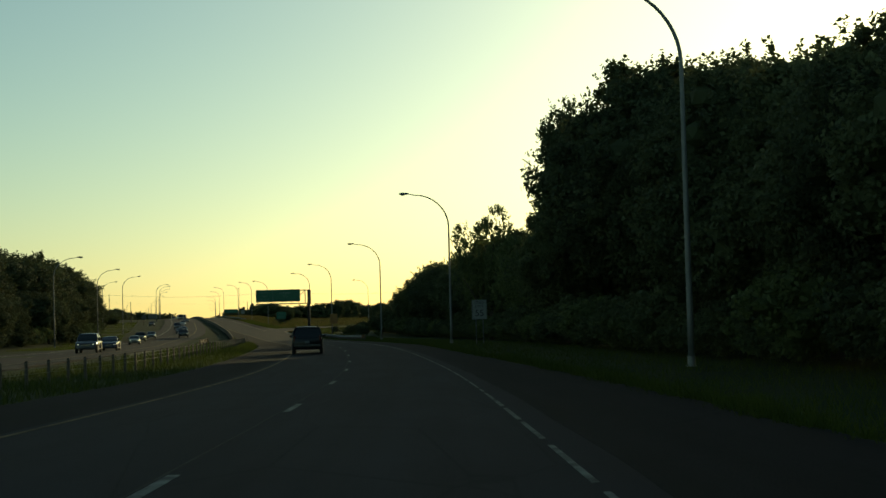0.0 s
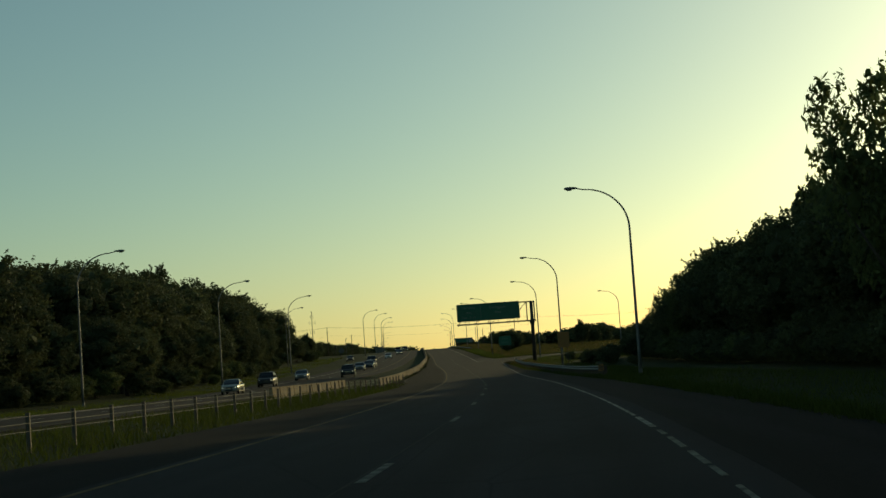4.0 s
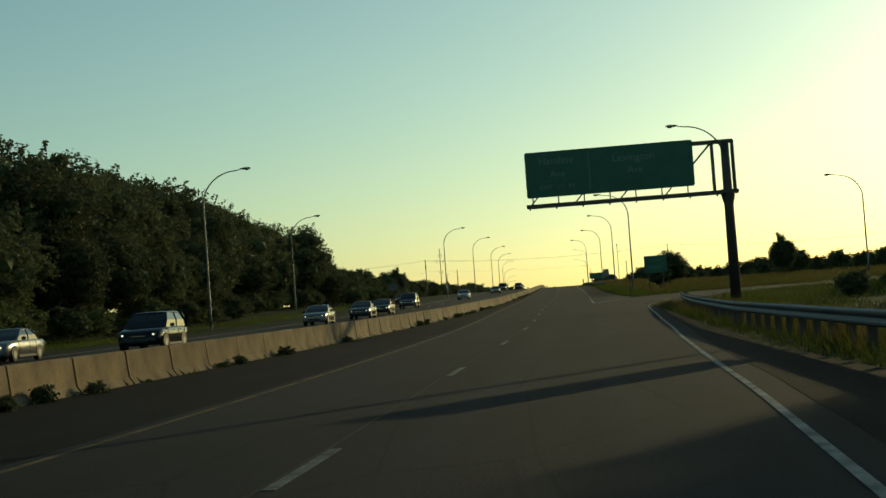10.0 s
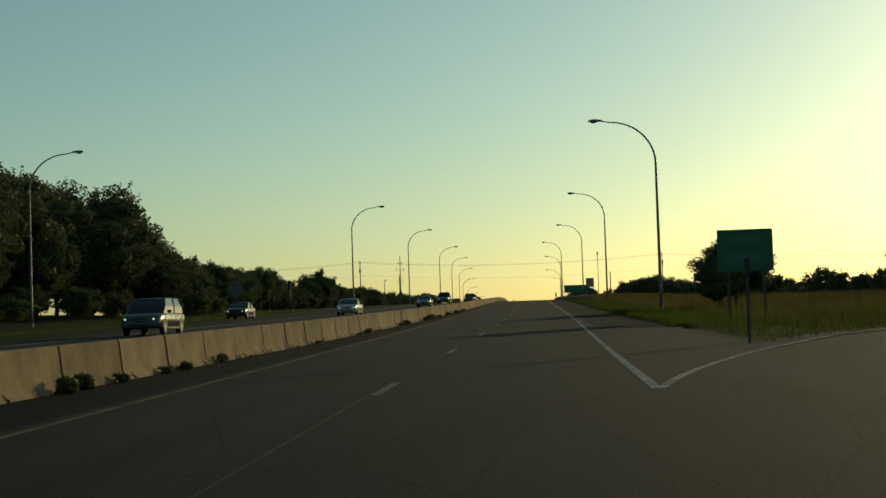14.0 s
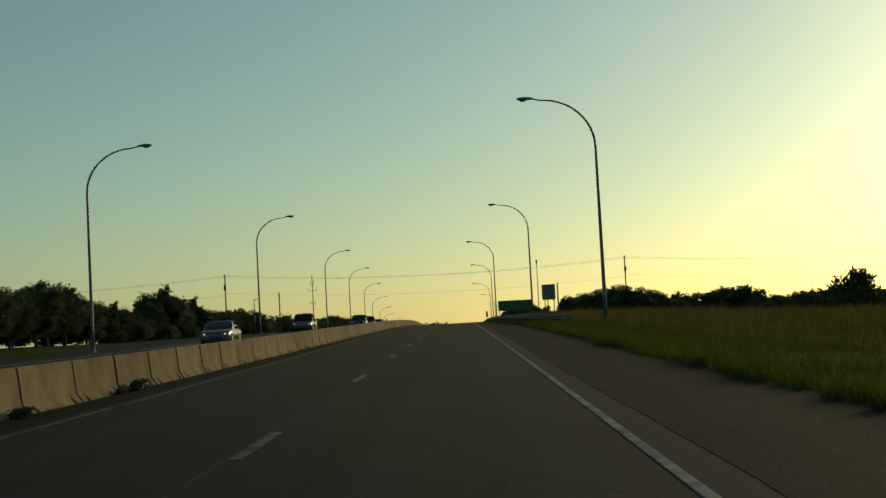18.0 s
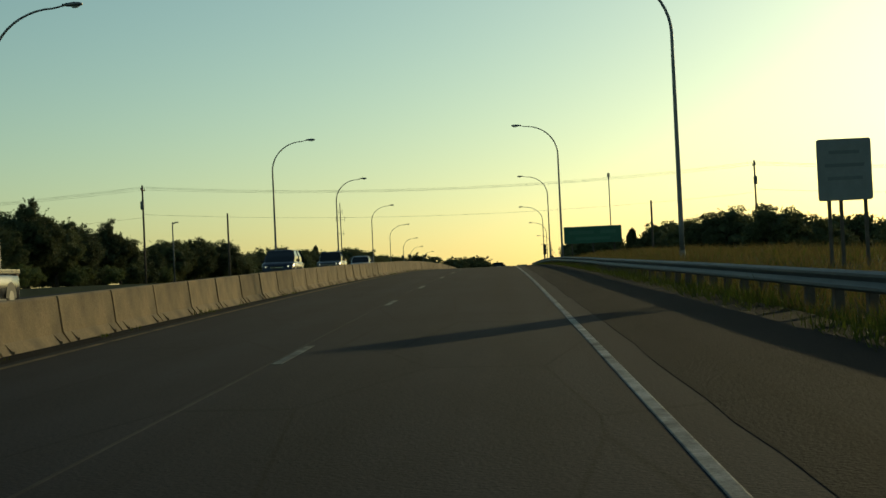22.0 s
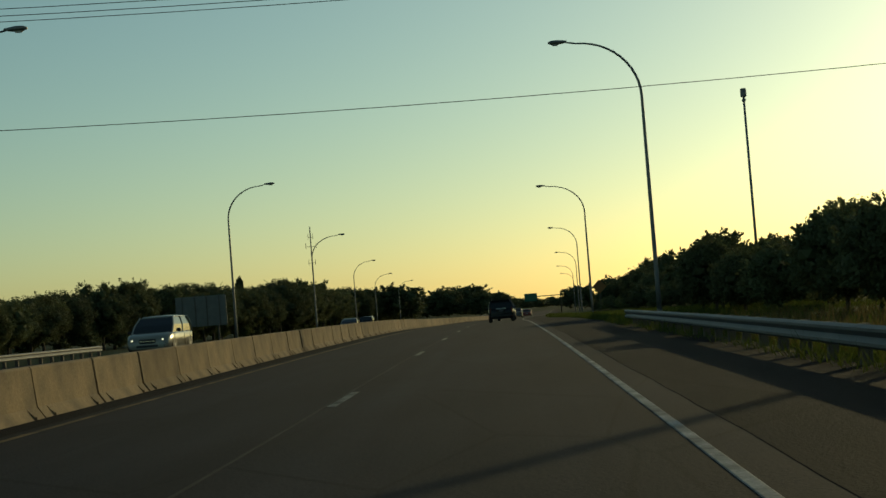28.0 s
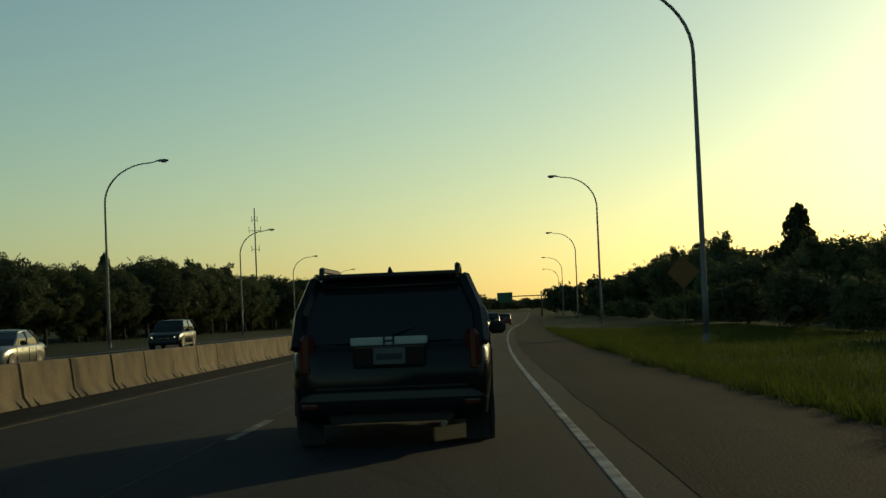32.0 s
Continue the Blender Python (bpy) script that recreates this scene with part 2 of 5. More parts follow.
CAR_GLASS = mat("tinted_car_glass", (0.012, 0.014, 0.015), 0.08, vary=0.05, bump=0, spec=0.4)
TAIL = mat("red_tail_lens", (0.06, 0.006, 0.005), 0.2, vary=0.1, bump=0)
HEAD = mat("headlamp_lens", (0.8, 0.72, 0.6), 0.15, vary=0.05, bump=0, emit=1.2)
LAMP_GLASS = mat("unlit_lamp_glass", (0.2, 0.2, 0.2), 0.15, vary=0.05, bump=0)
# bluish base colour paints the sky's reflection on the tailgate bar
SATIN = mat("satin_chrome_bar", (0.3, 0.36, 0.37), 0.4, metal=0.4, vary=0.05, bump=0)
PLATE = mat("pale_blue_plate", (0.07, 0.09, 0.1), 0.5, vary=0.1, bump=0)
CABLE = mat("cable", (0.04, 0.04, 0.04), 0.7, vary=0.1, bump=0)
LENS = mat("lamp_lens", (0.5, 0.5, 0.46), 0.3, vary=0.1, bump=0)


def paint(name, rgb):
    return mat(name, rgb, 0.25, metal=0.15, vary=0.08, scale=2, fine=12, bump=0.0, spec=0.45)


# ---- the road's line: x of the right edge line and height, by the distance along y ----
KX0, KX = -120.0, [-3.51, -0.61, 1.39, 2.03, -0.28, -5.39, -12.22, -20.43, -29.99, -38.98, -48.24, -57.67, -67.19, -76.68, -86.04, -95.45, -104.72, -112.83, -120.00, -126.82, -133.80, -140.95, -148.15, -155.32, -162.42, -169.40, -176.27, -183.00, -189.61]
KZ0, KZ = -60.0, [0.49, -0.00, -0.51, -0.57, -0.84, -1.04, -0.54, 0.33, 1.46, 2.68, 3.96, 5.14, 5.91, 6.12, 5.97, 5.38, 4.86, 4.26, 3.67, 3.17, 2.74, 2.38, 2.06, 1.77, 1.50, 1.24]


def knots(y, k0, ks):
    u = (y - k0) / 60.0
    i = min(max(int(math.floor(u)), 1), len(ks) - 3)
    u -= i
    if u > 2:
        return ks[i + 1] + (ks[i + 1] - ks[i]) * (u - 1)
    if u < -1:
        return ks[i - 1] + (ks[i] - ks[i - 1]) * (u + 1) * 0.2
    a, b, c, d = ks[i - 1:i + 3]
    return b + 0.5 * u * (c - a + u * (2 * a - 5 * b + 4 * c - d + u * (3 * (b - c) + d - a)))


def edge_x(s):
    return knots(s, KX0, KX)


def road_z(s):
    s = min(max(s, -60.0), 1380.0)
    return knots(s, KZ0, KZ)


def slope(s):
    return (edge_x(s + 1) - edge_x(s - 1)) / 2


def at(s, o, dz=0.0):
    """A place o metres to the right of the right edge line at s, dz above the road."""
    k = slope(s)
    n = math.hypot(1, k)
    return Vector((edge_x(s) + o / n, s - o * k / n, road_z(s) + dz))


def turn(s):
    return math.degrees(-math.atan(slope(s)))


def along(s, o, dz=0.0, extra=0.0):
    p = at(s, o, dz)
    return pose(p.x, p.y, p.z, 0, 0, turn(s) + extra)


def lerp_table(s, table):
    if s <= table[0][0]:
        return table[0][1]
    for (a, va), (b, vb) in zip(table, table[1:]):
        if s <= b:
            return va + (vb - va) * (s - a) / (b - a)
    return table[-1][1]


BARRIER = [(225, -13.2), (262, -12.5), (300, -11.6), (342, -10.1), (390, -9.2), (440, -8.8), (545, -8.45), (636, -7.95), (715, -8.45), (815, -8.95), (1100, -10.5)]
OPP = [(100, -27.5), (250, -27.5), (300, -24.5), (350, -20.8), (400, -19.2), (520, -17), (690, -15.9), (750, -17), (870, -20.2), (1000, -23), (1440, -30)]


def left_edge(s):
    return -10.6 if s < 225 else lerp_table(s, BARRIER) - 0.4


def right_edge(s):
    return lerp_table(s, [(40, 3.4), (90, 2.9), (180, 3.0), (250, 2.9), (275, 1.9), (300, 2.1), (318, 2.6), (334, 3.4), (400, 3.4), (430, 2.85), (520, 3.1), (540, 3.4), (735, 3.4), (800, 3.0)])


def ragged(s):
    """How far the broken edge of the paving strays at s."""
    return 0.22 * noise.noise((s * 0.21, 3.7, 0)) + 0.14 * noise.noise((s * 0.8, 9.1, 0))


LANE = [(120, -3.78), (170, -3.87), (212, -4.02), (256, -4.1), (272, -4.3), (288, -4.22), (305, -4.14), (334, -4.03), (365, -3.92), (405, -3.7)]


def lane_o(s):
    return lerp_table(s, LANE)


# the right edge line where it drifts out towards the exit ramp
LINE_OUT = [(204, 0.05), (218, 0.0), (252, 0.05), (262, 0.3), (272, 0.42), (283, 0.64), (291, 0.91), (303, 1.25), (310.5, 1.55), (325.4, 2.15), (336.5, 2.7), (341.5, 3.2), (349.7, 4.35), (355.2, 5.5), (360.8, 6.9), (365, 8.55), (370, 11.0), (376, 15), (381, 21.5), (384, 30), (386, 42), (385, 62), (383, 92)]


def fade(v, a, b):
    u = min(1.0, max(0.0, (v - a) / (b - a)))
    return u * u * (3 - 2 * u)


def ground_dz(s, o):
    d = -0.09
    d += lerp_table(s, [(500, 0), (545, 0.35), (620, 0.5), (680, 0.7), (735, 0.0)]) * min(1.0, max(0.0, (o - 3.6) / 4.0)) * (1 - fade(o, 10, 24))
    # the field stays low where the road climbs
    d -= max(0.0, road_z(s) - 2.8) * lerp_table(s, [(500, 0), (560, 1), (880, 1), (960, 0)]) * fade(o, 13, 42)
    d += lerp_table(s, [(180, 0), (300, 2.2), (470, 2.0), (560, 0)]) * min(1.0, max(0.0, (-o - 40) / 30.0))
    return d


# ---- builders ----
def mesh_of(name, verts, faces, material=None, smooth=False):
    me = bpy.data.meshes.new(name)
    me.from_pydata([tuple(v) for v in verts], [], faces)
    if material:
        me.materials.append(material)
    if smooth:
        me.polygons.foreach_set("use_smooth", [True] * len(me.polygons))
    me.update()
    return me


def part(name, me, parent=None, m=None, label=""):
    ob = new(name, me)
    if m is not None:
        ob.matrix_basis = m
    if parent is not None:
        ob.parent = parent
    return tagged(ob, label) if label else ob


class Shape:
    """Collects verts and faces of one mesh."""

    def __init__(self):
        self.v, self.f = [], []

    def add(self, verts, faces):
        n = len(self.v)
        self.v += [tuple(v) for v in verts]
        self.f += [tuple(i + n for i in f) for f in faces]
        return self

    def box(self, cx, cy, cz, sx, sy, sz, bevel=0.0):
        x, y, z = sx / 2, sy / 2, sz / 2
        b = min(bevel, x * 0.9, y * 0.9, z * 0.9)
        if b <= 0:
            vs = [(cx + i * x, cy + j * y, cz + k * z) for k in (-1, 1) for j in (-1, 1) for i in (-1, 1)]
            return self.add(vs, [(0, 2, 3, 1), (4, 5, 7, 6), (0, 1, 5, 4), (2, 6, 7, 3), (0, 4, 6, 2), (1, 3, 7, 5)])
        ring = [(x - b, y), (x, y - b), (x, -y + b), (x - b, -y), (-x + b, -y), (-x, -y + b), (-x, y - b), (-x + b, y)]
        small = [(px * (1 - b / max(x, y)), py * (1 - b / max(x, y))) for px, py in ring]
        vs = []
        for rr, zz in ((small, -z), (ring, -z + b), (ring, z - b), (small, z)):
            vs += [(cx + px, cy + py, cz + zz) for px, py in rr]
        fs = [tuple(range(8)), tuple(range(31, 23, -1))]
        for k in range(3):
            for i in range(8):
                j = (i + 1) % 8
                fs.append((8 * k + j, 8 * k + i, 8 * k + 8 + i, 8 * k + 8 + j))
        return self.add(vs, fs)

    def tube(self, pts, radii, sides=8, caps=True):
        pts = [Vector(p) for p in pts]
        vs, n = [], len(pts)
        prev = None
        for i, p in enumerate(pts):
            d = (pts[min(i + 1, n - 1)] - pts[max(i - 1, 0)]).normalized()
            if prev is None:
                a = d.orthogonal().normalized()
            else:
                a = (prev - d * prev.dot(d)).normalized()
            prev = a
            b = d.cross(a)
            r = radii[i] if hasattr(radii, "__len__") else radii
            vs += [p + (a * math.cos(2 * math.pi * k / sides) + b * math.sin(2 * math.pi * k / sides)) * r for k in range(sides)]
        fs = [(i * sides + k, i * sides + (k + 1) % sides, (i + 1) * sides + (k + 1) % sides, (i + 1) * sides + k) for i in range(n - 1) for k in range(sides)]
        if caps:
            fs += [tuple(range(sides - 1, -1, -1)), tuple((n - 1) * sides + k for k in range(sides))]
        return self.add(vs, fs)

    def mesh(self, name, material=None, smooth=False):
        return mesh_of(name, self.v, self.f, material, smooth)


def road_uv(me, uv):
    """Stores (offset, distance) for each vertex, so that a surface can be worn along the lanes."""
    layer = me.uv_layers.new(name="road")
    idx = np.empty(len(me.loops), dtype=np.int32)
    me.loops.foreach_get("vertex_index", idx)
    layer.data.foreach_set("uv", np.array(uv, dtype=np.float32)[idx].ravel())
    return me


def strip(name, s0, s1, left, right, dz, thick, material, step=6.0):
    """A slab along the road between two offsets (numbers or functions of s)."""
    fl = left if callable(left) else (lambda s: left)
    fr = right if callable(right) else (lambda s: right)
    n = max(2, int((s1 - s0) / step) + 1)
    vs, fs, uv = [], [], []
    for i in range(n):
        s = s0 + (s1 - s0) * i / (n - 1)
        a, b = at(s, fl(s), dz), at(s, fr(s), dz)
        uv += [(fl(s), s), (fr(s), s), (fr(s), s), (fl(s), s)]
        lip = thick * 2.5 if thick < 0.02 else 0.0
        vs += [a, b, at(s, fr(s) + lip, dz - thick), at(s, fl(s) - lip, dz - thick)]
    for i in range(n - 1):
        k = 4 * i
        fs += [(k, k + 1, k + 5, k + 4), (k + 1, k + 2, k + 6, k + 5), (k + 3, k, k + 4, k + 7)]
    fs += [(3, 2, 1, 0), (4 * n - 4, 4 * n - 3, 4 * n - 2, 4 * n - 1)]
    return road_uv(mesh_of(name, vs, fs, material), uv)


# ---- ground and roads ----
gs = [-1500, -600, -300, -150] + [x * 15.0 for x in range(-7, 98)] + [1600, 1900, 2400, 3200, 4600]
go = [-4500, -2200, -1000, -500, -250, -160, -110, -85, -70, -60, -50, -45, -40, -34, -28, -22, -16, -11, -7, -3, 0, 3.5, 5.5, 8, 11, 13, 15, 17.5, 20, 24, 28, 33, 40, 50, 60, 75, 90, 140, 220, 400, 900, 2000, 4500]
gv = []
for s in gs:
    for o in go:
        wob = 0.25 * noise.noise((o * 0.05, s * 0.05, 0)) if abs(o) > 12 else 0
        gv.append((edge_x(min(max(s, -120.0), 1560.0)) + o, s, road_z(s) + ground_dz(s, o) + wob * (1 if abs(o) > 25 else 0.3)))
w = len(go)
gf = [(i * w + j, i * w + j + 1, (i + 1) * w + j + 1, (i + 1) * w + j) for i in range(len(gs) - 1) for j in range(w - 1)]
tagged(new("ground", mesh_of("ground", gv, gf, GROUND, True)), "rough grass land beside the highway, dry and green", "ground", kind="structure")

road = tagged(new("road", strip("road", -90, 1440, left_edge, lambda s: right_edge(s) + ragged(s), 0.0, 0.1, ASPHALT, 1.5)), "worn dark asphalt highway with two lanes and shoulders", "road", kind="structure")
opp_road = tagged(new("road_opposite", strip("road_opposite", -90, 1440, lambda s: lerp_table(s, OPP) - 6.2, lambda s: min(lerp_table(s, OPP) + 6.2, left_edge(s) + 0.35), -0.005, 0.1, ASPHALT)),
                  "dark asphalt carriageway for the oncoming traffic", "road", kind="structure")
RAMP_RIGHT = [(338, 3.3), (342, 3.9), (346, 4.5), (350, 5.2), (355, 6.3), (360, 7.6), (365, 9.3), (370, 11.5), (376, 15.5), (381, 21.5), (384, 30), (386, 42), (386, 52), (385, 62), (383, 92)]
RAMP_LEFT = [(338, 1.2), (343, 1.2), (348, 1.2), (354, 1.2), (360, 1.2), (364, 1.0), (368, 1.3), (375, 3.3), (383, 6.6), (391, 12), (396.5, 19), (399, 28), (400, 41), (399, 62), (397, 92)]


def smooth_line(table, n=6):
    pts, fine = [at(s, o) for s, o in table], []
    for i in range(len(pts) - 1):
        p0, p1, p2, p3 = pts[max(i - 1, 0)], pts[i], pts[i + 1], pts[min(i + 2, len(pts) - 1)]
        for k in range(n):
            u = k / n
            fine.append(p1 + 0.5 * u * (p2 - p0 + u * (2 * p0 - 5 * p1 + 4 * p2 - p3 + u * (3 * (p1 - p2) + p3 - p0))))
    return fine


def ribbon(name, lefts, rights, dz, thick, material):
    vs, fs, uv, run = [], [], [], 0.0
    for i, (a, b) in enumerate(zip(lefts, rights)):
        run += (a - lefts[max(i - 1, 0)]).length
        wide = (b - a).length
        uv += [(0, run), (wide, run), (wide, run), (0, run)]
        for p, d in ((a, dz), (b, dz), (b, dz - thick), (a, dz - thick)):
            vs.append((p.x, p.y, p.z + d))
    for i in range(len(lefts) - 1):
        k = 4 * i
        fs += [(k, k + 1, k + 5, k + 4), (k + 1, k + 2, k + 6, k + 5), (k + 3, k, k + 4, k + 7)]
    return road_uv(mesh_of(name, vs, fs, material), uv)


def beside(line, d):
    out = []
    for i, p in enumerate(line):
        q = line[min(i + 1, len(line) - 1)] - line[max(i - 1, 0)]
        out.append(p + Vector((q.y, -q.x, 0)).normalized() * d)
    return out


rr_line, rl_line = smooth_line(RAMP_RIGHT), smooth_line(RAMP_LEFT)
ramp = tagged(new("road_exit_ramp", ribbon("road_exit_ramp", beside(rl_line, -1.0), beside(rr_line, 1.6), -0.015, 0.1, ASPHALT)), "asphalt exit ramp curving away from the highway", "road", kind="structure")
out_line = [at(204 + 3 * i, lerp_table(204 + 3 * i, LINE_OUT)) for i in range(48)] + smooth_line(LINE_OUT[12:])
part("edge_line", ribbon("edge_line", beside(out_line, -0.05), beside(out_line, 0.05), 0.008, 0.004, PAINT_W), ramp, label="worn white ramp edge line")
gore = smooth_line([(362, 0.0), (365, 0.6), (368, 1.35), (372.6, 2.7), (376, 3.95), (383, 6.9), (391, 12.3), (396.3, 19), (398.6, 28), (399.4, 41), (398.4, 62)])
part("gore_line", ribbon("gore_line", beside(gore, -0.07), beside(gore, 0.07), 0.008, 0.004, PAINT_W), ramp)
part("gore_line", strip("gore_line", 362, 392, lambda s: -0.05 - 0.05 * (392 - s) / 30, 0.055, 0.006, 0.004, PAINT_W, 4.0), road)
# painted lines and the rougher shoulders
for s0, s1 in ((-80, 330), (396, 1430)):
    part("shoulder", strip("shoulder", s0, s1, lambda s: 0.44 + 0.25 * ragged(s + 40) + (lerp_table(s, LINE_OUT) if s < 340 else 0.0), lambda s: right_edge(s) + ragged(s) - 0.02, 0.004, 0.003, SHOULDER, 1.5), road, label="dark patchy right shoulder")
part("shoulder", strip("shoulder", -80, 1430, lambda s: left_edge(s) + 0.03, -7.6, 0.004, 0.003, SHOULDER), road, label="dark dirty left shoulder")
part("edge_line", strip("edge_line", 392, 1440, -0.04, 0.05, 0.008, 0.004, PAINT_W), road, label="worn white edge line")
part("yellow_line", strip("yellow_line", -90, 1440, -7.38, -7.28, 0.008, 0.004, PAINT_Y), road, label="worn yellow left edge line")
DASH_KNOTS = [(0, 136.6), (1, 150.0), (2, 164.8), (3, 179.9), (4, 197.2), (5, 212.9), (8, 258.0), (9, 273.7), (10, 288.7), (11, 304.4), (12, 318.7), (13, 334.9), (14, 350.4), (15, 365.4),
              (19, 425.8), (20, 440.2), (21, 455.2), (22, 470.3), (23, 485.7), (24, 500.2), (25, 515.8), (26, 530.2), (28, 560.5), (29, 576.8), (30, 590.4), (31, 607.0), (32, 622.0), (33, 636.6), (38, 712.0), (39, 729.6), (40, 744.8), (41, 760.6), (42, 777.0), (43, 792.4), (44, 807.7), (90, 1502.0)]
for i in range(-14, 86):
    s = 135.0 + 15.1 * i if i < 0 else lerp_table(i, DASH_KNOTS)
    part("lane_dash", strip("lane_dash", s - 3.05, s, lambda q: lane_o(q) - 0.055, lambda q: lane_o(q) + 0.055, 0.008, 0.004, PAINT_L, 1.5), road)
part("lane_seam", strip("lane_seam", -60, 1000, lambda s: lane_o(s) - 0.11 - 0.08 * ragged(s), lambda s: lane_o(s) - 0.085 - 0.08 * ragged(s), 0.006, 0.004, SEAM, 3.0), road, label="pale worn joint between the lanes")
s = -70.0
while s < 203:
    faded = s < 125
    run = random.uniform(1.2, 5.0) if faded else random.uniform(3.0, 9.0)
    wear = random.uniform(0.018, 0.036) if faded else random.uniform(0.0, 0.025)
    part("edge_line", strip("edge_line", s, min(s + run, 204), -0.04 + wear, 0.07 - wear, 0.008, 0.004, PAINT_L if faded else PAINT_W, 3.0), road)
    s += run + random.uniform(0.25, 1.1)
for i in range(70):
    s = 40 + 15.1 * i
    part("lane_dash", strip("lane_dash", s, s + 3.05, lambda q: lerp_table(q, OPP) - 0.06, lambda q: lerp_table(q, OPP) + 0.06, 0.001, 0.004, PAINT_W, 3.0), opp_road)
for side in (-3.7, 3.7):
    part("edge_line", strip("edge_line", -60, 1400, lambda q: lerp_table(q, OPP) + side - 0.07, lambda q: lerp_table(q, OPP) + side + 0.07, 0.001, 0.004, PAINT_W if side < 0 else PAINT_Y), opp_road)


# ---- median barrier, guardrails, cable fence ----
def barrier_segment(length):
    prof = [(0.28, 0.0), (0.28, 0.07), (0.16, 0.24), (0.1, 0.8), (0.08, 0.83)]
    cuts = [0.04, 0.42, 0.51, length - 0.51, length - 0.42, length - 0.04]
    rows = []
    for i in range(len(cuts) - 1):
        base = 0.12 if i % 2 else 0.0
        for y in (cuts[i] + 0.001, cuts[i + 1] - 0.001):
            p = [(x, max(z, base)) for x, z in prof]
            rows.append([(x, y - length / 2, z) for x, z in p] + [(-x, y - length / 2, z) for x, z in reversed(p)])
    n = len(rows[0])
    fs = [(r * n + k, r * n + (k + 1) % n, (r + 1) * n + (k + 1) % n, (r + 1) * n + k) for r in range(len(rows) - 1) for k in range(n)]
    fs += [tuple(range(n - 1, -1, -1)), tuple((len(rows) - 1) * n + k for k in range(n))]
    return mesh_of("barrier_segment", [v for r in rows for v in r], fs, CONCRETE)


def pocket_mesh():
    """One lifting pocket on the sloping face of a barrier segment: a block coloured like its shade."""
    tilt = Matrix.Translation((0.212, 0, 0.168)) @ Matrix.Rotation(-0.615, 4, "Y")
    vs = [tilt @ Vector((x, w * (1.0 if z < 0.02 else 0.6), z)) for z in (-0.034, 0.02, 0.036) for x, w in ((-0.012, -0.045), (0.009, -0.045), (0.009, 0.045), (-0.012, 0.045))]
    fs = [(0, 3, 2, 1), (8, 9, 10, 11)] + [(4 * r + k, 4 * r + (k + 1) % 4, 4 * r + 4 + (k + 1) % 4, 4 * r + 4 + k) for r in range(2) for k in range(4)]
    return mesh_of("lifting_pocket", vs, fs, POCKET)


# near-black base colour stands for the shade inside the lifting pockets
POCKET = mat("dirty_pocket", (0.016, 0.014, 0.011), 0.95, vary=0.3, scale=8, fine=30, bump=0.2, spec=0.05)
barrier = tagged(new("median_barrier"), "row of weathered precast concrete barrier segments along the median", "barrier")
SEG = 3.2
seg_mesh, pocket = barrier_segment(SEG), pocket_mesh()
s = 233.0
while s < 1060:
    o = lerp_table(s, BARRIER)
    d = math.degrees(math.atan((lerp_table(s + 1, BARRIER) - lerp_table(s - 1, BARRIER)) / 2))
    tip = math.degrees(math.atan((road_z(s + 1) - road_z(s - 1)) / 2))
    p = at(s, o)
    seg = part("barrier_segment", seg_mesh, barrier, pose(p.x, p.y, p.z - 0.07, tip, 0, turn(s) - d + random.uniform(-0.5, 0.5)))
    for y in (0.47 - SEG / 2, SEG / 2 - 0.47):
        if s < 900:
            part("lifting_pocket", pocket, seg, pose(0, y, 0))
    s += SEG
old_barrier = tagged(new("median_barrier"), "weathered concrete barrier segments behind the cable fence", "barrier")
for i in range(14):
    s = 197.0 + SEG * i
    p = at(s, -17.7 + 0.02 * (s - 197))
    part("barrier_segment", seg_mesh, old_barrier, pose(p.x, p.y, p.z - 0.08, 0, 0, turn(s) + random.uniform(-1.5, 0.5)))


def guardrail(label, pts, post_every=1.9):
    """A W-beam rail on posts along places on the ground; the beam faces the road on its left."""
    root = tagged(new("guardrail"), label, "guardrail")
    prof = [(0.0, 0.42), (-0.05, 0.46), (-0.05, 0.50), (0.01, 0.57), (-0.05, 0.64), (-0.05, 0.68), (0.0, 0.72)]
    prof += [(x + 0.012, z) for x, z in reversed(prof)]
    n = len(prof)
    vs, fs = [], []
    for i, p in enumerate(pts):
        d = pts[min(i + 1, len(pts) - 1)] - pts[max(i - 1, 0)]
        nrm = Vector((d.y, -d.x, 0)).normalized()
        vs += [p + nrm * x + Vector((0, 0, z)) for x, z in prof]
    for i in range(len(pts) - 1):
        fs += [(i * n + k, i * n + (k + 1) % n, (i + 1) * n + (k + 1) % n, (i + 1) * n + k) for k in range(n)]
    fs += [tuple(range(n - 1, -1, -1)), tuple((len(pts) - 1) * n + k for k in range(n))]
    part("rail", mesh_of("rail", vs, fs, STEEL), root)
    pm = Shape().box(0.16, 0, 0.33, 0.15, 0.18, 0.86, 0.01).mesh("post", WOOD)
    run = 0.0
    for a, b in zip(pts, pts[1:]):
        d = b - a
        while run < d.length:
            p = a + d * (run / d.length)
            part("post", pm, root, pose(p.x, p.y, p.z - 0.05, 0, 0, math.degrees(math.atan2(-d.x, d.y))))
            run += post_every
        run -= d.length
    return root


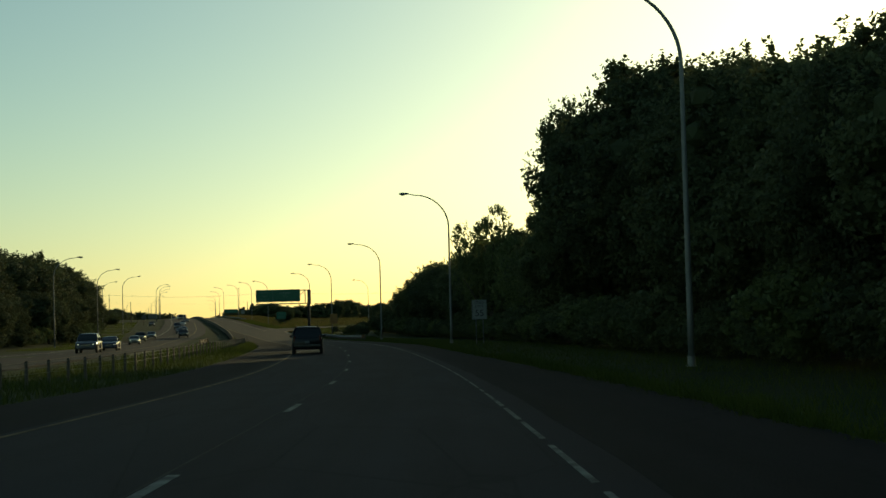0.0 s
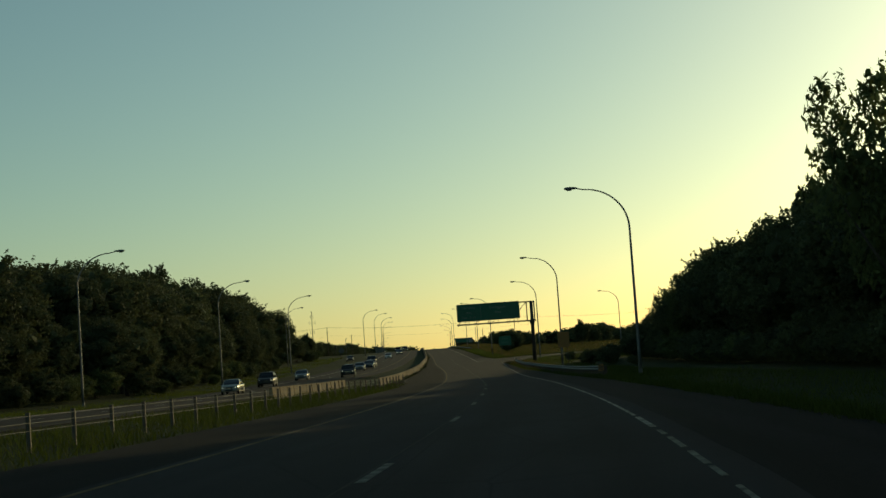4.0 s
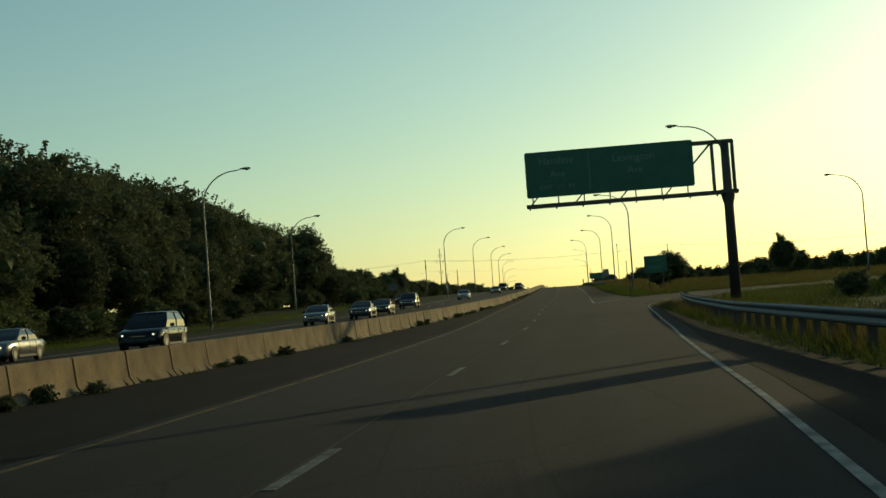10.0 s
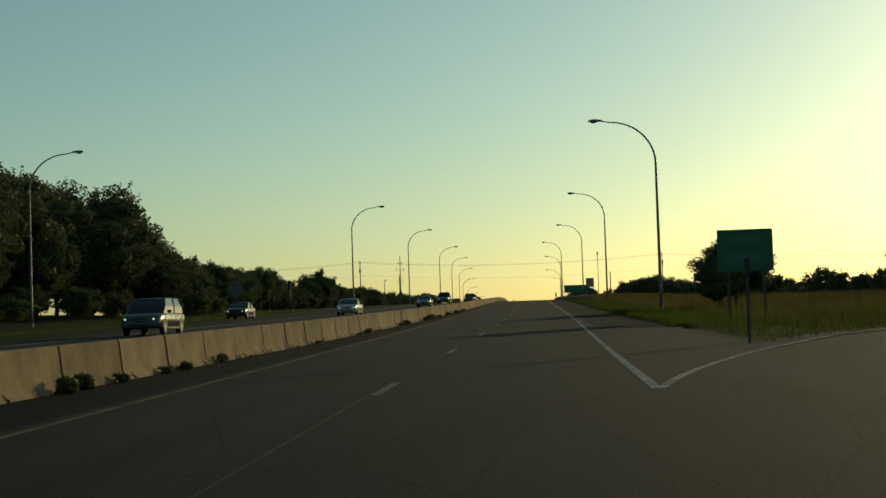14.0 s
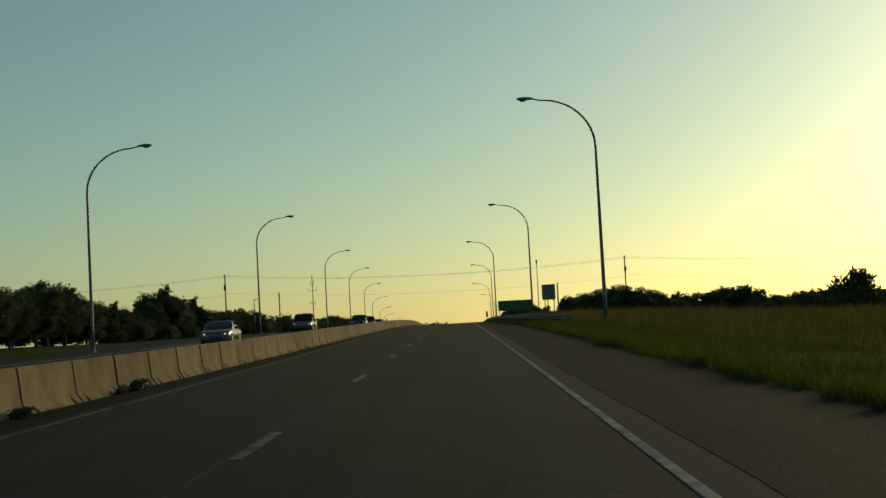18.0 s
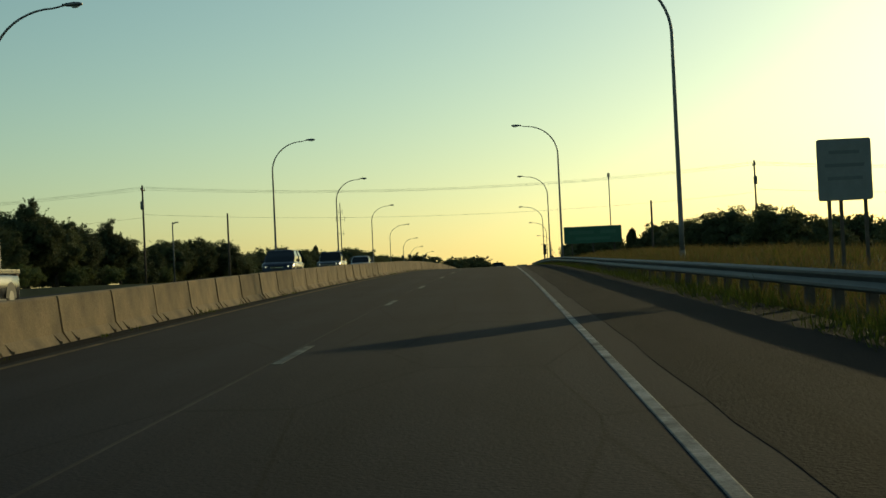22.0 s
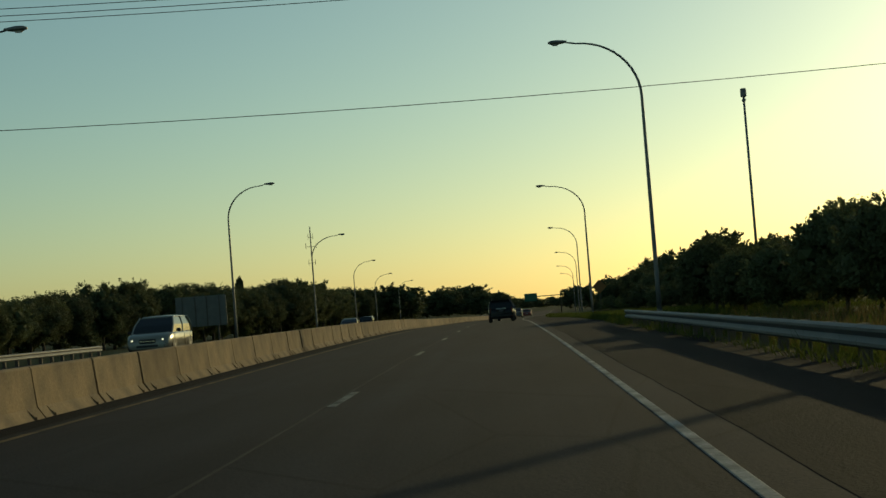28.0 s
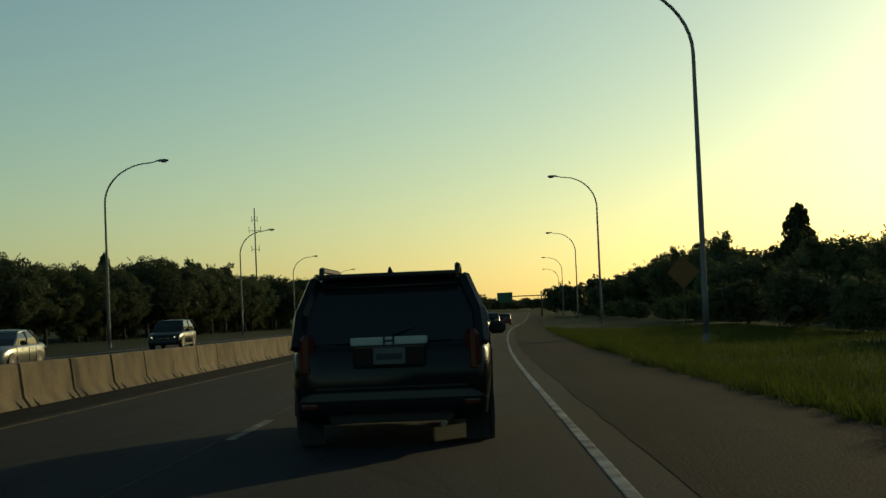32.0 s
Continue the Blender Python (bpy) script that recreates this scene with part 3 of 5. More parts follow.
MERGE_RAIL = guardrail("galvanised steel guardrail on posts beside the merging lane", [at(s, lerp_table(s, [(186, 3.35), (240, 3.45), (270, 3.0), (290, 2.65), (300, 2.9), (312, 3.25), (326, 4.0), (335, 4.8)])) for s in range(193, 338, 4)])
p = at(192.6, 3.2)
board = part("end_board", Shape().box(0, 0, 0.66, 0.32, 0.02, 0.4, 0.008).mesh("end_board", SIGN_BROWN), MERGE_RAIL, pose(p.x, p.y, p.z - 0.05, 0, 0, turn(p.y)), "weathered orange marker board with dark stripes")
for k in range(3):
    part("stripe", Shape().box(0, 0, 0, 0.3, 0.006, 0.05).mesh("stripe", SIGN_BLACK), board, pose(0, -0.014, 0.55 + 0.11 * k, 0, 24, 0))
part("end_post", Shape().box(0, 0.05, 0.42, 0.14, 0.1, 1.0, 0.01).mesh("end_post", WOOD), MERGE_RAIL, pose(p.x, p.y, p.z - 0.05, 0, 0, turn(p.y)))
guardrail("galvanised steel guardrail on the embankment approach", [at(533 + 4 * i, lerp_table(533 + 4 * i, [(533, 5.3), (545, 4.5), (560, 3.85), (590, 3.2), (640, 3.0)]), lerp_table(533 + 4 * i, [(560, -0.05), (600, -0.16), (757, -0.18)])) for i in range(54)])
guardrail("galvanised steel guardrail at the far side of the median", [at(772 - 4 * i, lerp_table(772 - 4 * i, OPP) - 6.6, -0.15) for i in range(26)])

fence = tagged(new("cable_fence"), "steel cable median fence on thin posts", "fence")
pm = Shape().box(0, 0, 0.42, 0.1, 0.07, 0.96, 0.01).mesh("post", DARK_STEEL)
fo = [(40, -13.5), (110, -13.8), (180, -12.6), (231, -11.2)]
fp = []
s = 44.0
while s < 231:
    p = at(s, lerp_table(s, fo))
    fp.append(p)
    part("post", pm, fence, pose(p.x, p.y, p.z - 0.08, 0, 0, turn(s)))
    s += 3.2
for z in (0.4, 0.58, 0.74):
    part("cable", Shape().tube([p + Vector((0.04, 0, z)) for p in fp], 0.007, 5).mesh("cable", CABLE), fence)


anchor = tagged(new("fence_anchor"), "steel end frame where the cable fence is tied down", "fence anchor")
anchor.matrix_basis = along(230.8, -11.1, -0.08)
for x, lean in ((-0.2, 0.06), (0.24, -0.1)):
    part("upright", Shape().tube([(x, 0, 0.0), (x, 0, 0.7), (x + lean, 0, 1.0)], [0.04, 0.04, 0.034], 8).mesh("upright", STEEL), anchor)
part("crossbar", Shape().tube([(-0.2, 0, 0.3), (0.24, 0, 0.34)], 0.025, 6).mesh("crossbar", DARK_STEEL), anchor)
part("turnbuckle", Shape().tube([(-0.7, -0.5, 0.42), (-0.2, 0, 0.24)], 0.035, 8).mesh("turnbuckle", DARK_STEEL), anchor)
part("footing", Shape().box(0, 0.15, 0.03, 0.8, 0.9, 0.12, 0.03).mesh("footing", CONCRETE), anchor)


# ---- street lamps ----
def lamp_meshes(h, reach=3.95, drop=3.0):
    pts, rad = [], []
    for k in range(7):
        z = (h - drop) * k / 6
        pts.append((0, 0, z)), rad.append(0.125 - 0.05 * k / 6)
    for k in range(1, 13):
        a = math.pi / 2 * k / 12
        pts.append((-(reach - 0.9) * (1 - math.cos(a)), 0, h - drop + (drop - 0.12) * math.sin(a)))
        rad.append(0.075 - 0.03 * k / 12)
    pts.append((-reach + 0.3, 0, h)), rad.append(0.04)
    pole = Shape().tube(pts, rad, 10).mesh("pole", LAMP_STEEL, True)
    sh = Shape()
    rows = [(-reach + 0.45, 0.05, 0.05), (-reach + 0.2, 0.1, 0.09), (-reach - 0.1, 0.19, 0.12), (-reach - 0.35, 0.18, 0.1), (-reach - 0.5, 0.08, 0.05)]
    ring = 10
    vs = []
    for x, wy, hz in rows:
        vs += [(x, wy * math.cos(2 * math.pi * k / ring), h + 0.02 + hz * math.sin(2 * math.pi * k / ring)) for k in range(ring)]
    fs = [(i * ring + k, (i + 1) * ring + k, (i + 1) * ring + (k + 1) % ring, i * ring + (k + 1) % ring) for i in range(len(rows) - 1) for k in range(ring)]
    fs += [tuple(range(ring)), tuple(len(vs) - 1 - k for k in range(ring))]
    head = sh.add(vs, fs).mesh("luminaire", LAMP_STEEL, True)
    g = Shape()
    vs = [(-reach - 0.15 + 0.22 * math.cos(2 * math.pi * k / 12), 0.15 * math.sin(2 * math.pi * k / 12), h - 0.07) for k in range(12)]
    vs += [(-reach - 0.15 + 0.13 * math.cos(2 * math.pi * k / 12), 0.09 * math.sin(2 * math.pi * k / 12), h - 0.14) for k in range(12)]
    g.add(vs, [(k, (k + 1) % 12, 12 + (k + 1) % 12, 12 + k) for k in range(12)] + [tuple(range(23, 11, -1)), tuple(range(12))])
    lens = g.mesh("lens", LENS, True)
    base = Shape().box(0, 0, 0.03, 0.36, 0.36, 0.06, 0.01).tube([(0, 0, 0.05), (0, 0, 0.4)], [0.15, 0.138], 12).mesh("base", LAMP_STEEL)
    return pole, head, lens, base


def street_lamp(x, y, z_head, right, base_z, label, reach=3.95):
    """A davit lamp whose head is at the given place; right: the pole stands to the right of its head."""
    k = turn(y)
    h = z_head - base_z
    side = 1 if right else -1
    a = radians(k)
    p = Vector((x + side * reach * math.cos(a), y + side * reach * math.sin(a), base_z))
    root = tagged(new("street_lamp"), label, "street lamp", group="highway street lamps")
    root.matrix_basis = pose(p.x, p.y, p.z, 0, 0, k if right else k + 180)
    pole, head, lens, base = lamp_meshes(h, reach)
    part("pole", pole, root)
    hd = part("luminaire", head, root)
    part("lens", lens, hd)
    part("base", base, root)
    return root


LAMPS_R = [(6.6, 52.0, 13.2), (1.6, 134.2, 12.9), (-5.1, 206.3, 12.4), (-14.9, 284.2, 12.9), (-23.3, 364.1, 14.1), (-39.85, 442.3, 14.85), (-52.2, 524.5, 17.1), (-65.2, 606.8, 18.6), (-79.8, 686.3, 19.9),
           (-90.7, 764.0, 20.0), (-102.3, 843.7, 19.0), (-111.7, 926.2, 18.5), (-121.8, 1016.3, 17.3), (-134.2, 1120.8, 16.5), (-144.5, 1215, 15.8)]
LAMPS_L = [(-47.2, 229.7, 12.7), (-53.5, 296.0, 13.4), (-61.4, 368.2, 14.5), (-82.0, 450.4, 16.0), (-78.7, 532.4, 17.3), (-88.7, 605.0, 18.7), (-100.6, 684.9, 19.7), (-110.6, 745.5, 19.8), (-123.8, 819.1, 19.6),
           (-137.4, 893.5, 18.6), (-151.3, 967.1, 17.2), (-165.3, 1040, 16.3), (-178, 1120, 15.8)]
for x, y, z in LAMPS_R:
    o = x + 3.95 - edge_x(y)
    street_lamp(x, y, z, True, road_z(y) + ground_dz(y, o) - 0.02, "tall grey steel davit street lamp on the grass verge", 4.35 if y == 843.7 else 3.95)
for x, y, z in LAMPS_L:
    o = x - 3.95 - edge_x(y)
    street_lamp(x, y, z, False, road_z(y) + ground_dz(y, o) - 0.02, "tall grey steel davit street lamp beyond the oncoming lanes", 4.4 if y == 893.5 else 3.95)
street_lamp(-10.0, 431.7, 14.1, True, road_z(431) - 0.1, "davit street lamp beside the exit ramp")


# ---- signs ----
def text_part(words, size, parent, x, y, z, material, align="CENTER"):
    cu = bpy.data.curves.new("legend", "FONT")
    cu.body, cu.size, cu.align_x, cu.align_y, cu.extrude = words, size, align, "CENTER", 0.004
    cu.materials.append(material)
    ob = new("legend", cu)
    ob.matrix_basis = pose(x, y, z, 90, 0, 0)
    ob.parent = parent
    return ob


def bars(parent, rows, material, y):
    """Legend that cannot be read, as bars: rows of x, z, width, height."""
    for x, z, wd, ht in rows:
        part("legend_bar", Shape().box(x, y, z, wd, 0.006, ht).mesh("legend_bar", material), parent)


def panel_mesh(name, wd, ht, material, r=0.06, t=0.04):
    """An upright panel with rounded corners in the xz plane, its front towards -y."""
    out = []
    for cx, cz, a0 in ((wd / 2 - r, ht / 2 - r, 0), (-wd / 2 + r, ht / 2 - r, 90), (-wd / 2 + r, -ht / 2 + r, 180), (wd / 2 - r, -ht / 2 + r, 270)):
        out += [(cx + r * math.cos(radians(a0 + k * 30)), cz + r * math.sin(radians(a0 + k * 30))) for k in range(4)]
    n = len(out)
    vs = [(x, -t / 2, z) for x, z in out] + [(x, t / 2, z) for x, z in out]
    return mesh_of(name, vs, [tuple(range(n)), tuple(range(2 * n - 1, n - 1, -1))] + [(k, n + k, n + (k + 1) % n, (k + 1) % n) for k in range(n)], material)


def post_sign(name, label, s, o, wd, ht, bottom, material, posts, post_mat=STEEL, yaw=0.0, post_w=0.08, roll=0):
    root = tagged(new(name), label, "road sign")
    root.matrix_basis = along(s, o, ground_dz(s, o) - 0.03, yaw)
    pn = part("panel", panel_mesh("panel", wd, ht, material), root, pose(0, 0, bottom + ht / 2, 0, roll, 0))
    for x in posts:
        part("post", Shape().box(x, 0.07, (bottom + ht * 0.9) / 2, post_w, 0.08, bottom + ht * 0.9, 0.01).mesh("post", post_mat), root)
    return root, pn


root, pn = post_sign("speed_limit_sign", "white speed limit sign on a post before dark trees", 125, 8.2, 1.25, 1.65, 2.1, SIGN_WHITE, (-0.3, 0.3))
text_part("SPEED", 0.3, pn, 0, -0.026, 0.58, SIGN_BLACK)
text_part("LIMIT", 0.3, pn, 0, -0.026, 0.26, SIGN_BLACK)
text_part("55", 0.78, pn, 0, -0.026, -0.32, SIGN_BLACK)
for dx, dz, sx, sz in ((0, 0.79, 1.1, 0.02), (0, -0.79, 1.1, 0.02), (-0.58, 0, 0.02, 1.5), (0.58, 0, 0.02, 1.5)):
    part("border", Shape().box(dx, -0.024, dz, sx, 0.004, sz).mesh("border", SIGN_BLACK), pn)

root, pn = post_sign("brown_sign", "orange-brown rectangular road sign on two posts", 280, 7.1, 1.4, 1.85, 2.4, SIGN_BROWN, (-0.4, 0.4), WOOD)
root, pn = post_sign("exit_sign", "green exit sign on posts before a small tree", 409.5, 7.7, 2.5, 1.9, 2.2, SIGN_GREEN, (-0.8, 0.8), WOOD, post_w=0.12)
bars(pn, [(0, 0.45, 1.3, 0.32), (-0.1, -0.35, 1.5, 0.38)], SIGN_FAINT, -0.026)
root, pn = post_sign("service_sign", "pale rectangular sign seen against the light on three posts", 574.8, 6.9, 1.24, 1.42, 1.68, SIGN_WHITE, (-0.37, -0.1, 0.46), WOOD)
bars(pn, [(0, 0.4, 0.7, 0.08), (0, 0.1, 0.9, 0.08), (0, -0.2, 0.8, 0.08)], SIGN_GREY, -0.026)
root, pn = post_sign("guide_sign", "wide green guide sign on posts above long grass", 694.5, 8.5, 6.0, 1.75, 1.65, SIGN_GREEN, (-2.2, 0, 2.2), WOOD, post_w=0.15)
bars(pn, [(-1.2, 0.25, 2.6, 0.36), (1.6, 0.25, 1.6, 0.36), (0, -0.4, 3.6, 0.3)], SIGN_FAINT, -0.026)
root, pn = post_sign("information_sign_back", "grey back of a large sign beyond the oncoming lanes", 816, -27.6, 4.4, 2.6, 1.7, SIGN_BACK, (-1.4, 1.4), DARK_STEEL, post_w=0.15)
for x in (-1.6, -0.5, 0.5, 1.6):
    part("brace", Shape().box(x, -0.05, 0, 0.08, 0.06, 2.5).mesh("brace", DARK_STEEL), pn)
root, pn = post_sign("diamond_sign", "dark back of a diamond warning sign beyond the median", 478, -30, 1.25, 1.25, 2.2, SIGN_BACK, (0.0,), WOOD, roll=45)
root, pn = post_sign("diamond_sign", "orange diamond warning sign beside dark bushes", 865, 9.2, 1.2, 1.2, 2.6, SIGN_YELLOW, (0.0,), WOOD, roll=45)
root, pn = post_sign("object_marker", "narrow dark marker board with orange stripes behind the guardrail", 697, 3.5, 0.33, 1.05, 1.25, SIGN_BLACK, (0.0,), WOOD)
for dz in (-0.42, -0.22):
    part("stripe", Shape().box(0, 0, 0, 0.3, 0.006, 0.08).mesh("stripe", SIGN_YELLOW), pn, pose(0, -0.026, dz, 0, 30, 0))
root, pn = post_sign("object_marker", "thin dark marker post at the nose of the exit ramp", 379, 3.6, 0.13, 0.5, 1.7, SIGN_BLACK, (0.0,), WOOD)

far_sign = tagged(new("overhead_sign"), "far green guide sign on an arm over the lanes", "road sign")
far_sign.matrix_basis = along(1236, 4.4, -0.05)
part("column", Shape().tube([(0, 0, -0.2), (0, 0, 7.6)], [0.26, 0.2], 10).mesh("column", DARK_STEEL, True), far_sign)
part("arm", Shape().box(-6.6, 0, 6.3, 13.4, 0.25, 0.3, 0.03).mesh("arm", DARK_STEEL), far_sign)
part("panel", panel_mesh("panel", 4.6, 2.9, SIGN_GREEN, 0.1, 0.06), far_sign, pose(-11.0, -0.2, 6.1, 0, 0, 0))

# the overhead sign on its cantilever
gantry = tagged(new("overhead_sign_gantry"), "dark steel cantilever gantry carrying a wide green guide sign", "sign gantry")
gz = road_z(331) + 0.32
gp = Vector((-17.9, 331.6, gz))
gantry.matrix_basis = pose(gp.x, gp.y, gp.z, 0, 0, turn(331) - 2.5)
col = Shape()
col.tube([(0, 0, -0.5), (0, 0, 6.3), (0, 0, 9.1)], [0.32, 0.26, 0.24], 14)
part("column", col.mesh("column", DARK_STEEL, True), gantry)
part("collar", Shape().tube([(0, 0, 5.35), (0, 0, 5.85), (0, 0, 6.2)], [0.28, 0.4, 0.4], 14).mesh("collar", DARK_STEEL), gantry)
part("base_plate", Shape().box(0, 0, -0.34, 0.9, 0.9, 0.1, 0.02).mesh("base_plate", DARK_STEEL), gantry)
for y in (-0.4, 0.4):
    part("chord", Shape().box(-5.55, y, 6.05, 12.3, 0.16, 0.2, 0.02).mesh("chord", DARK_STEEL), gantry)
    part("chord", Shape().box(-0.85, y, 9.0, 2.6, 0.14, 0.16, 0.02).mesh("chord", DARK_STEEL), gantry)
    for x in (-0.75, 0.42):
        part("upright", Shape().box(x, y, 7.5, 0.14, 0.12, 3.0, 0.01).mesh("upright", DARK_STEEL), gantry)
    part("diagonal", Shape().tube([(-2.0, y, 7.7), (-0.8, y, 8.95)], 0.05, 6).mesh("diagonal", DARK_STEEL), gantry)
for i in range(8):
    x = -11.5 + 1.55 * i
    part("cross_strut", Shape().box(x, 0, 6.02, 0.1, 0.8, 0.12).mesh("cross_strut", DARK_STEEL), gantry)
    part("lug", Shape().box(x, -0.4, 5.88, 0.09, 0.1, 0.14).mesh("lug", DARK_STEEL), gantry)
for i in range(7):
    x = -11.3 + 1.5 * i
    part("hanger", Shape().box(x, -0.44, 6.4, 0.07, 0.07, 0.6).mesh("hanger", DARK_STEEL), gantry)
for i in range(4):
    x = -11.4 + 2.6 * i
    part("brace", Shape().tube([(x, -0.4, 6.12), (x + 0.55, -0.4, 6.72)], 0.045, 6).mesh("brace", DARK_STEEL), gantry)
board = part("sign_panel", panel_mesh("sign_panel", 9.75, 2.68, SIGN_GREEN, 0.12, 0.06), gantry, pose(-6.75, -0.52, 7.86, 0, 0, 0), "dark green sign panel with faded white letters")
text_part("Hamline", 0.62, board, -3.05, -0.036, 0.75, SIGN_LETTER)
text_part("Ave", 0.58, board, -3.0, -0.036, -0.02, SIGN_LETTER)
text_part("EXIT  1/2  MI", 0.38, board, -3.05, -0.036, -0.78, SIGN_LETTER)
text_part("Lexington", 0.62, board, 1.45, -0.036, 0.62, SIGN_LETTER)
text_part("Ave", 0.58, board, 1.5, -0.036, -0.12, SIGN_LETTER)
part("divider", Shape().box(-1.15, -0.034, 0.05, 0.05, 0.006, 2.2).mesh("divider", SIGN_LETTER), board)


# ---- utility poles, wires, masts ----
def pole_thing(name, label, x, y, top, ground, r=0.16, arm=0.0, box=False, material=WOOD, category="utility pole"):
    root = tagged(new(name), label, category)
    root.matrix_basis = pose(x, y, ground, 0, 0, turn(y))
    h = top - ground
    part("shaft", Shape().tube([(0, 0, -0.1), (0, 0, h * 0.5), (0, 0, h)], [r, r * 0.85, r * 0.7], 10).mesh("shaft", material, True), root)
    if arm:
        part("crossarm", Shape().box(0, 0.16, h - 0.6, 0.12, arm, 0.12, 0.01).mesh("crossarm", WOOD), root)
        for k in (-1, 0, 1):
            part("insulator", Shape().tube([(0, 0.16 + k * arm * 0.42, h - 0.55), (0, 0.16 + k * arm * 0.42, h - 0.3)], [0.05, 0.03], 8).mesh("insulator", TRIM), root)
    if box:
        part("transformer", Shape().tube([(0, -0.38, h - 3.2), (0, -0.38, h - 3.1), (0, -0.38, h - 2.2), (0, -0.38, h - 2.1)], [0.18, 0.24, 0.24, 0.18], 12).mesh("transformer", STEEL, True), root)
    return root


def gz_at(x, y):
    return road_z(y) + ground_dz(y, x - edge_x(y)) - 0.05


POLES = [(-135, 724, 19.1, True), (-56.3, 740.7, 18.8, True), (-219, 707, 18.9, False), (25, 757, 18.5, False)]
for x, y, top, box in POLES:
    pole_thing("utility_pole", "weathered wooden utility pole beside the cross street", x, y, top, gz_at(x, y) - 2.5, arm=2.2, box=box)
pole_thing("utility_pole", "bare wooden pole beside the cross street", -126.1, 731.5, 15.2, gz_at(-126, 731) - 1)
pole_thing("utility_pole", "bare wooden pole beside the cross street", -69.7, 735.4, 14.0, gz_at(-69, 735) - 1, r=0.18)
for k, dz, sag in ((0, -0.2, 1.75), (1, -0.32, 1.75), (2, -0.55, 1.6), (1, -3.8, 1.55)):
    for (x0, y0, t0, _), (x1, y1, t1, _) in ((POLES[2], POLES[0]), (POLES[0], POLES[1]), (POLES[1], POLES[3])):
        drop = -0.4 if dz < -3 else 0.0
        pts = []
        for i in range(25):
            u = i / 24
            pts.append((x0 + (x1 - x0) * u, y0 + (y1 - y0) * u + k * 0.45, t0 + (t1 - t0) * u + dz + drop * u - sag * 4 * u * (1 - u)))
        tagged(new("overhead_wire", Shape().tube(pts, 0.012, 5).mesh("overhead_wire", CABLE)), "thin overhead wire strung across the highway", "wire")
for x, y, top in ((-81.3, 810.6, 22.3),):
    root = pole_thing("floodlight_pole", "tall slim pole with a floodlight head on top", x, y, top, gz_at(x, y), r=0.13, material=LAMP_STEEL, category="light pole")
    h = top - gz_at(x, y)
    part("floodlight", Shape().box(0, 0, h + 0.1, 0.45, 0.35, 0.7, 0.06).box(0, 0, h - 0.5, 0.3, 0.3, 0.2, 0.04).mesh("floodlight", LAMP_STEEL), root)
root = pole_thing("small_street_lamp", "short pale street lamp of the cross street", -123.2, 704.1, 13.1, gz_at(-123, 704), r=0.1, material=STEEL, category="street lamp")
part("luminaire", Shape().tube([(0, 0, 6.9), (0.3, 0, 7.1), (0.7, 0, 7.1)], [0.05, 0.09, 0.07], 8).mesh("luminaire", LAMP_STEEL, True), root)
root = pole_thing("radio_mast", "slim radio mast with side aerials above far trees", -309.5, 1469, 56.3, road_z(1380) - 2, r=0.4, material=STEEL, category="mast")
for z, ln in ((37, 3.6), (46, 5.6), (51, 2.6)):
    part("aerial", Shape().box(0, 0, z, ln, 0.2, 0.2).box(-ln / 2, 0, z + 0.4, 0.24, 0.24, 3.0).box(ln / 2, 0, z + 0.4, 0.24, 0.24, 3.0).mesh("aerial", STEEL), root)


# ---- trees ----
ICO = [(0, 0, 1)] + [(0.894 * math.cos(1.2566 * k), 0.894 * math.sin(1.2566 * k), 0.447) for k in range(5)] + [(0.894 * math.cos(1.2566 * k + 0.628), 0.894 * math.sin(1.2566 * k + 0.628), -0.447) for k in range(5)] + [(0, 0, -1)]
ICO_TRI = [(0, k, k % 5 + 1) for k in range(1, 6)] + [(k, k + 5, k % 5 + 1) for k in range(1, 6)] + [(k % 5 + 1, k + 5, k % 5 + 6) for k in range(1, 6)] + [(11, k % 5 + 6, k + 5) for k in range(1, 6)]


def unit(v):
    return v / np.linalg.norm(v, axis=1)[:, None]


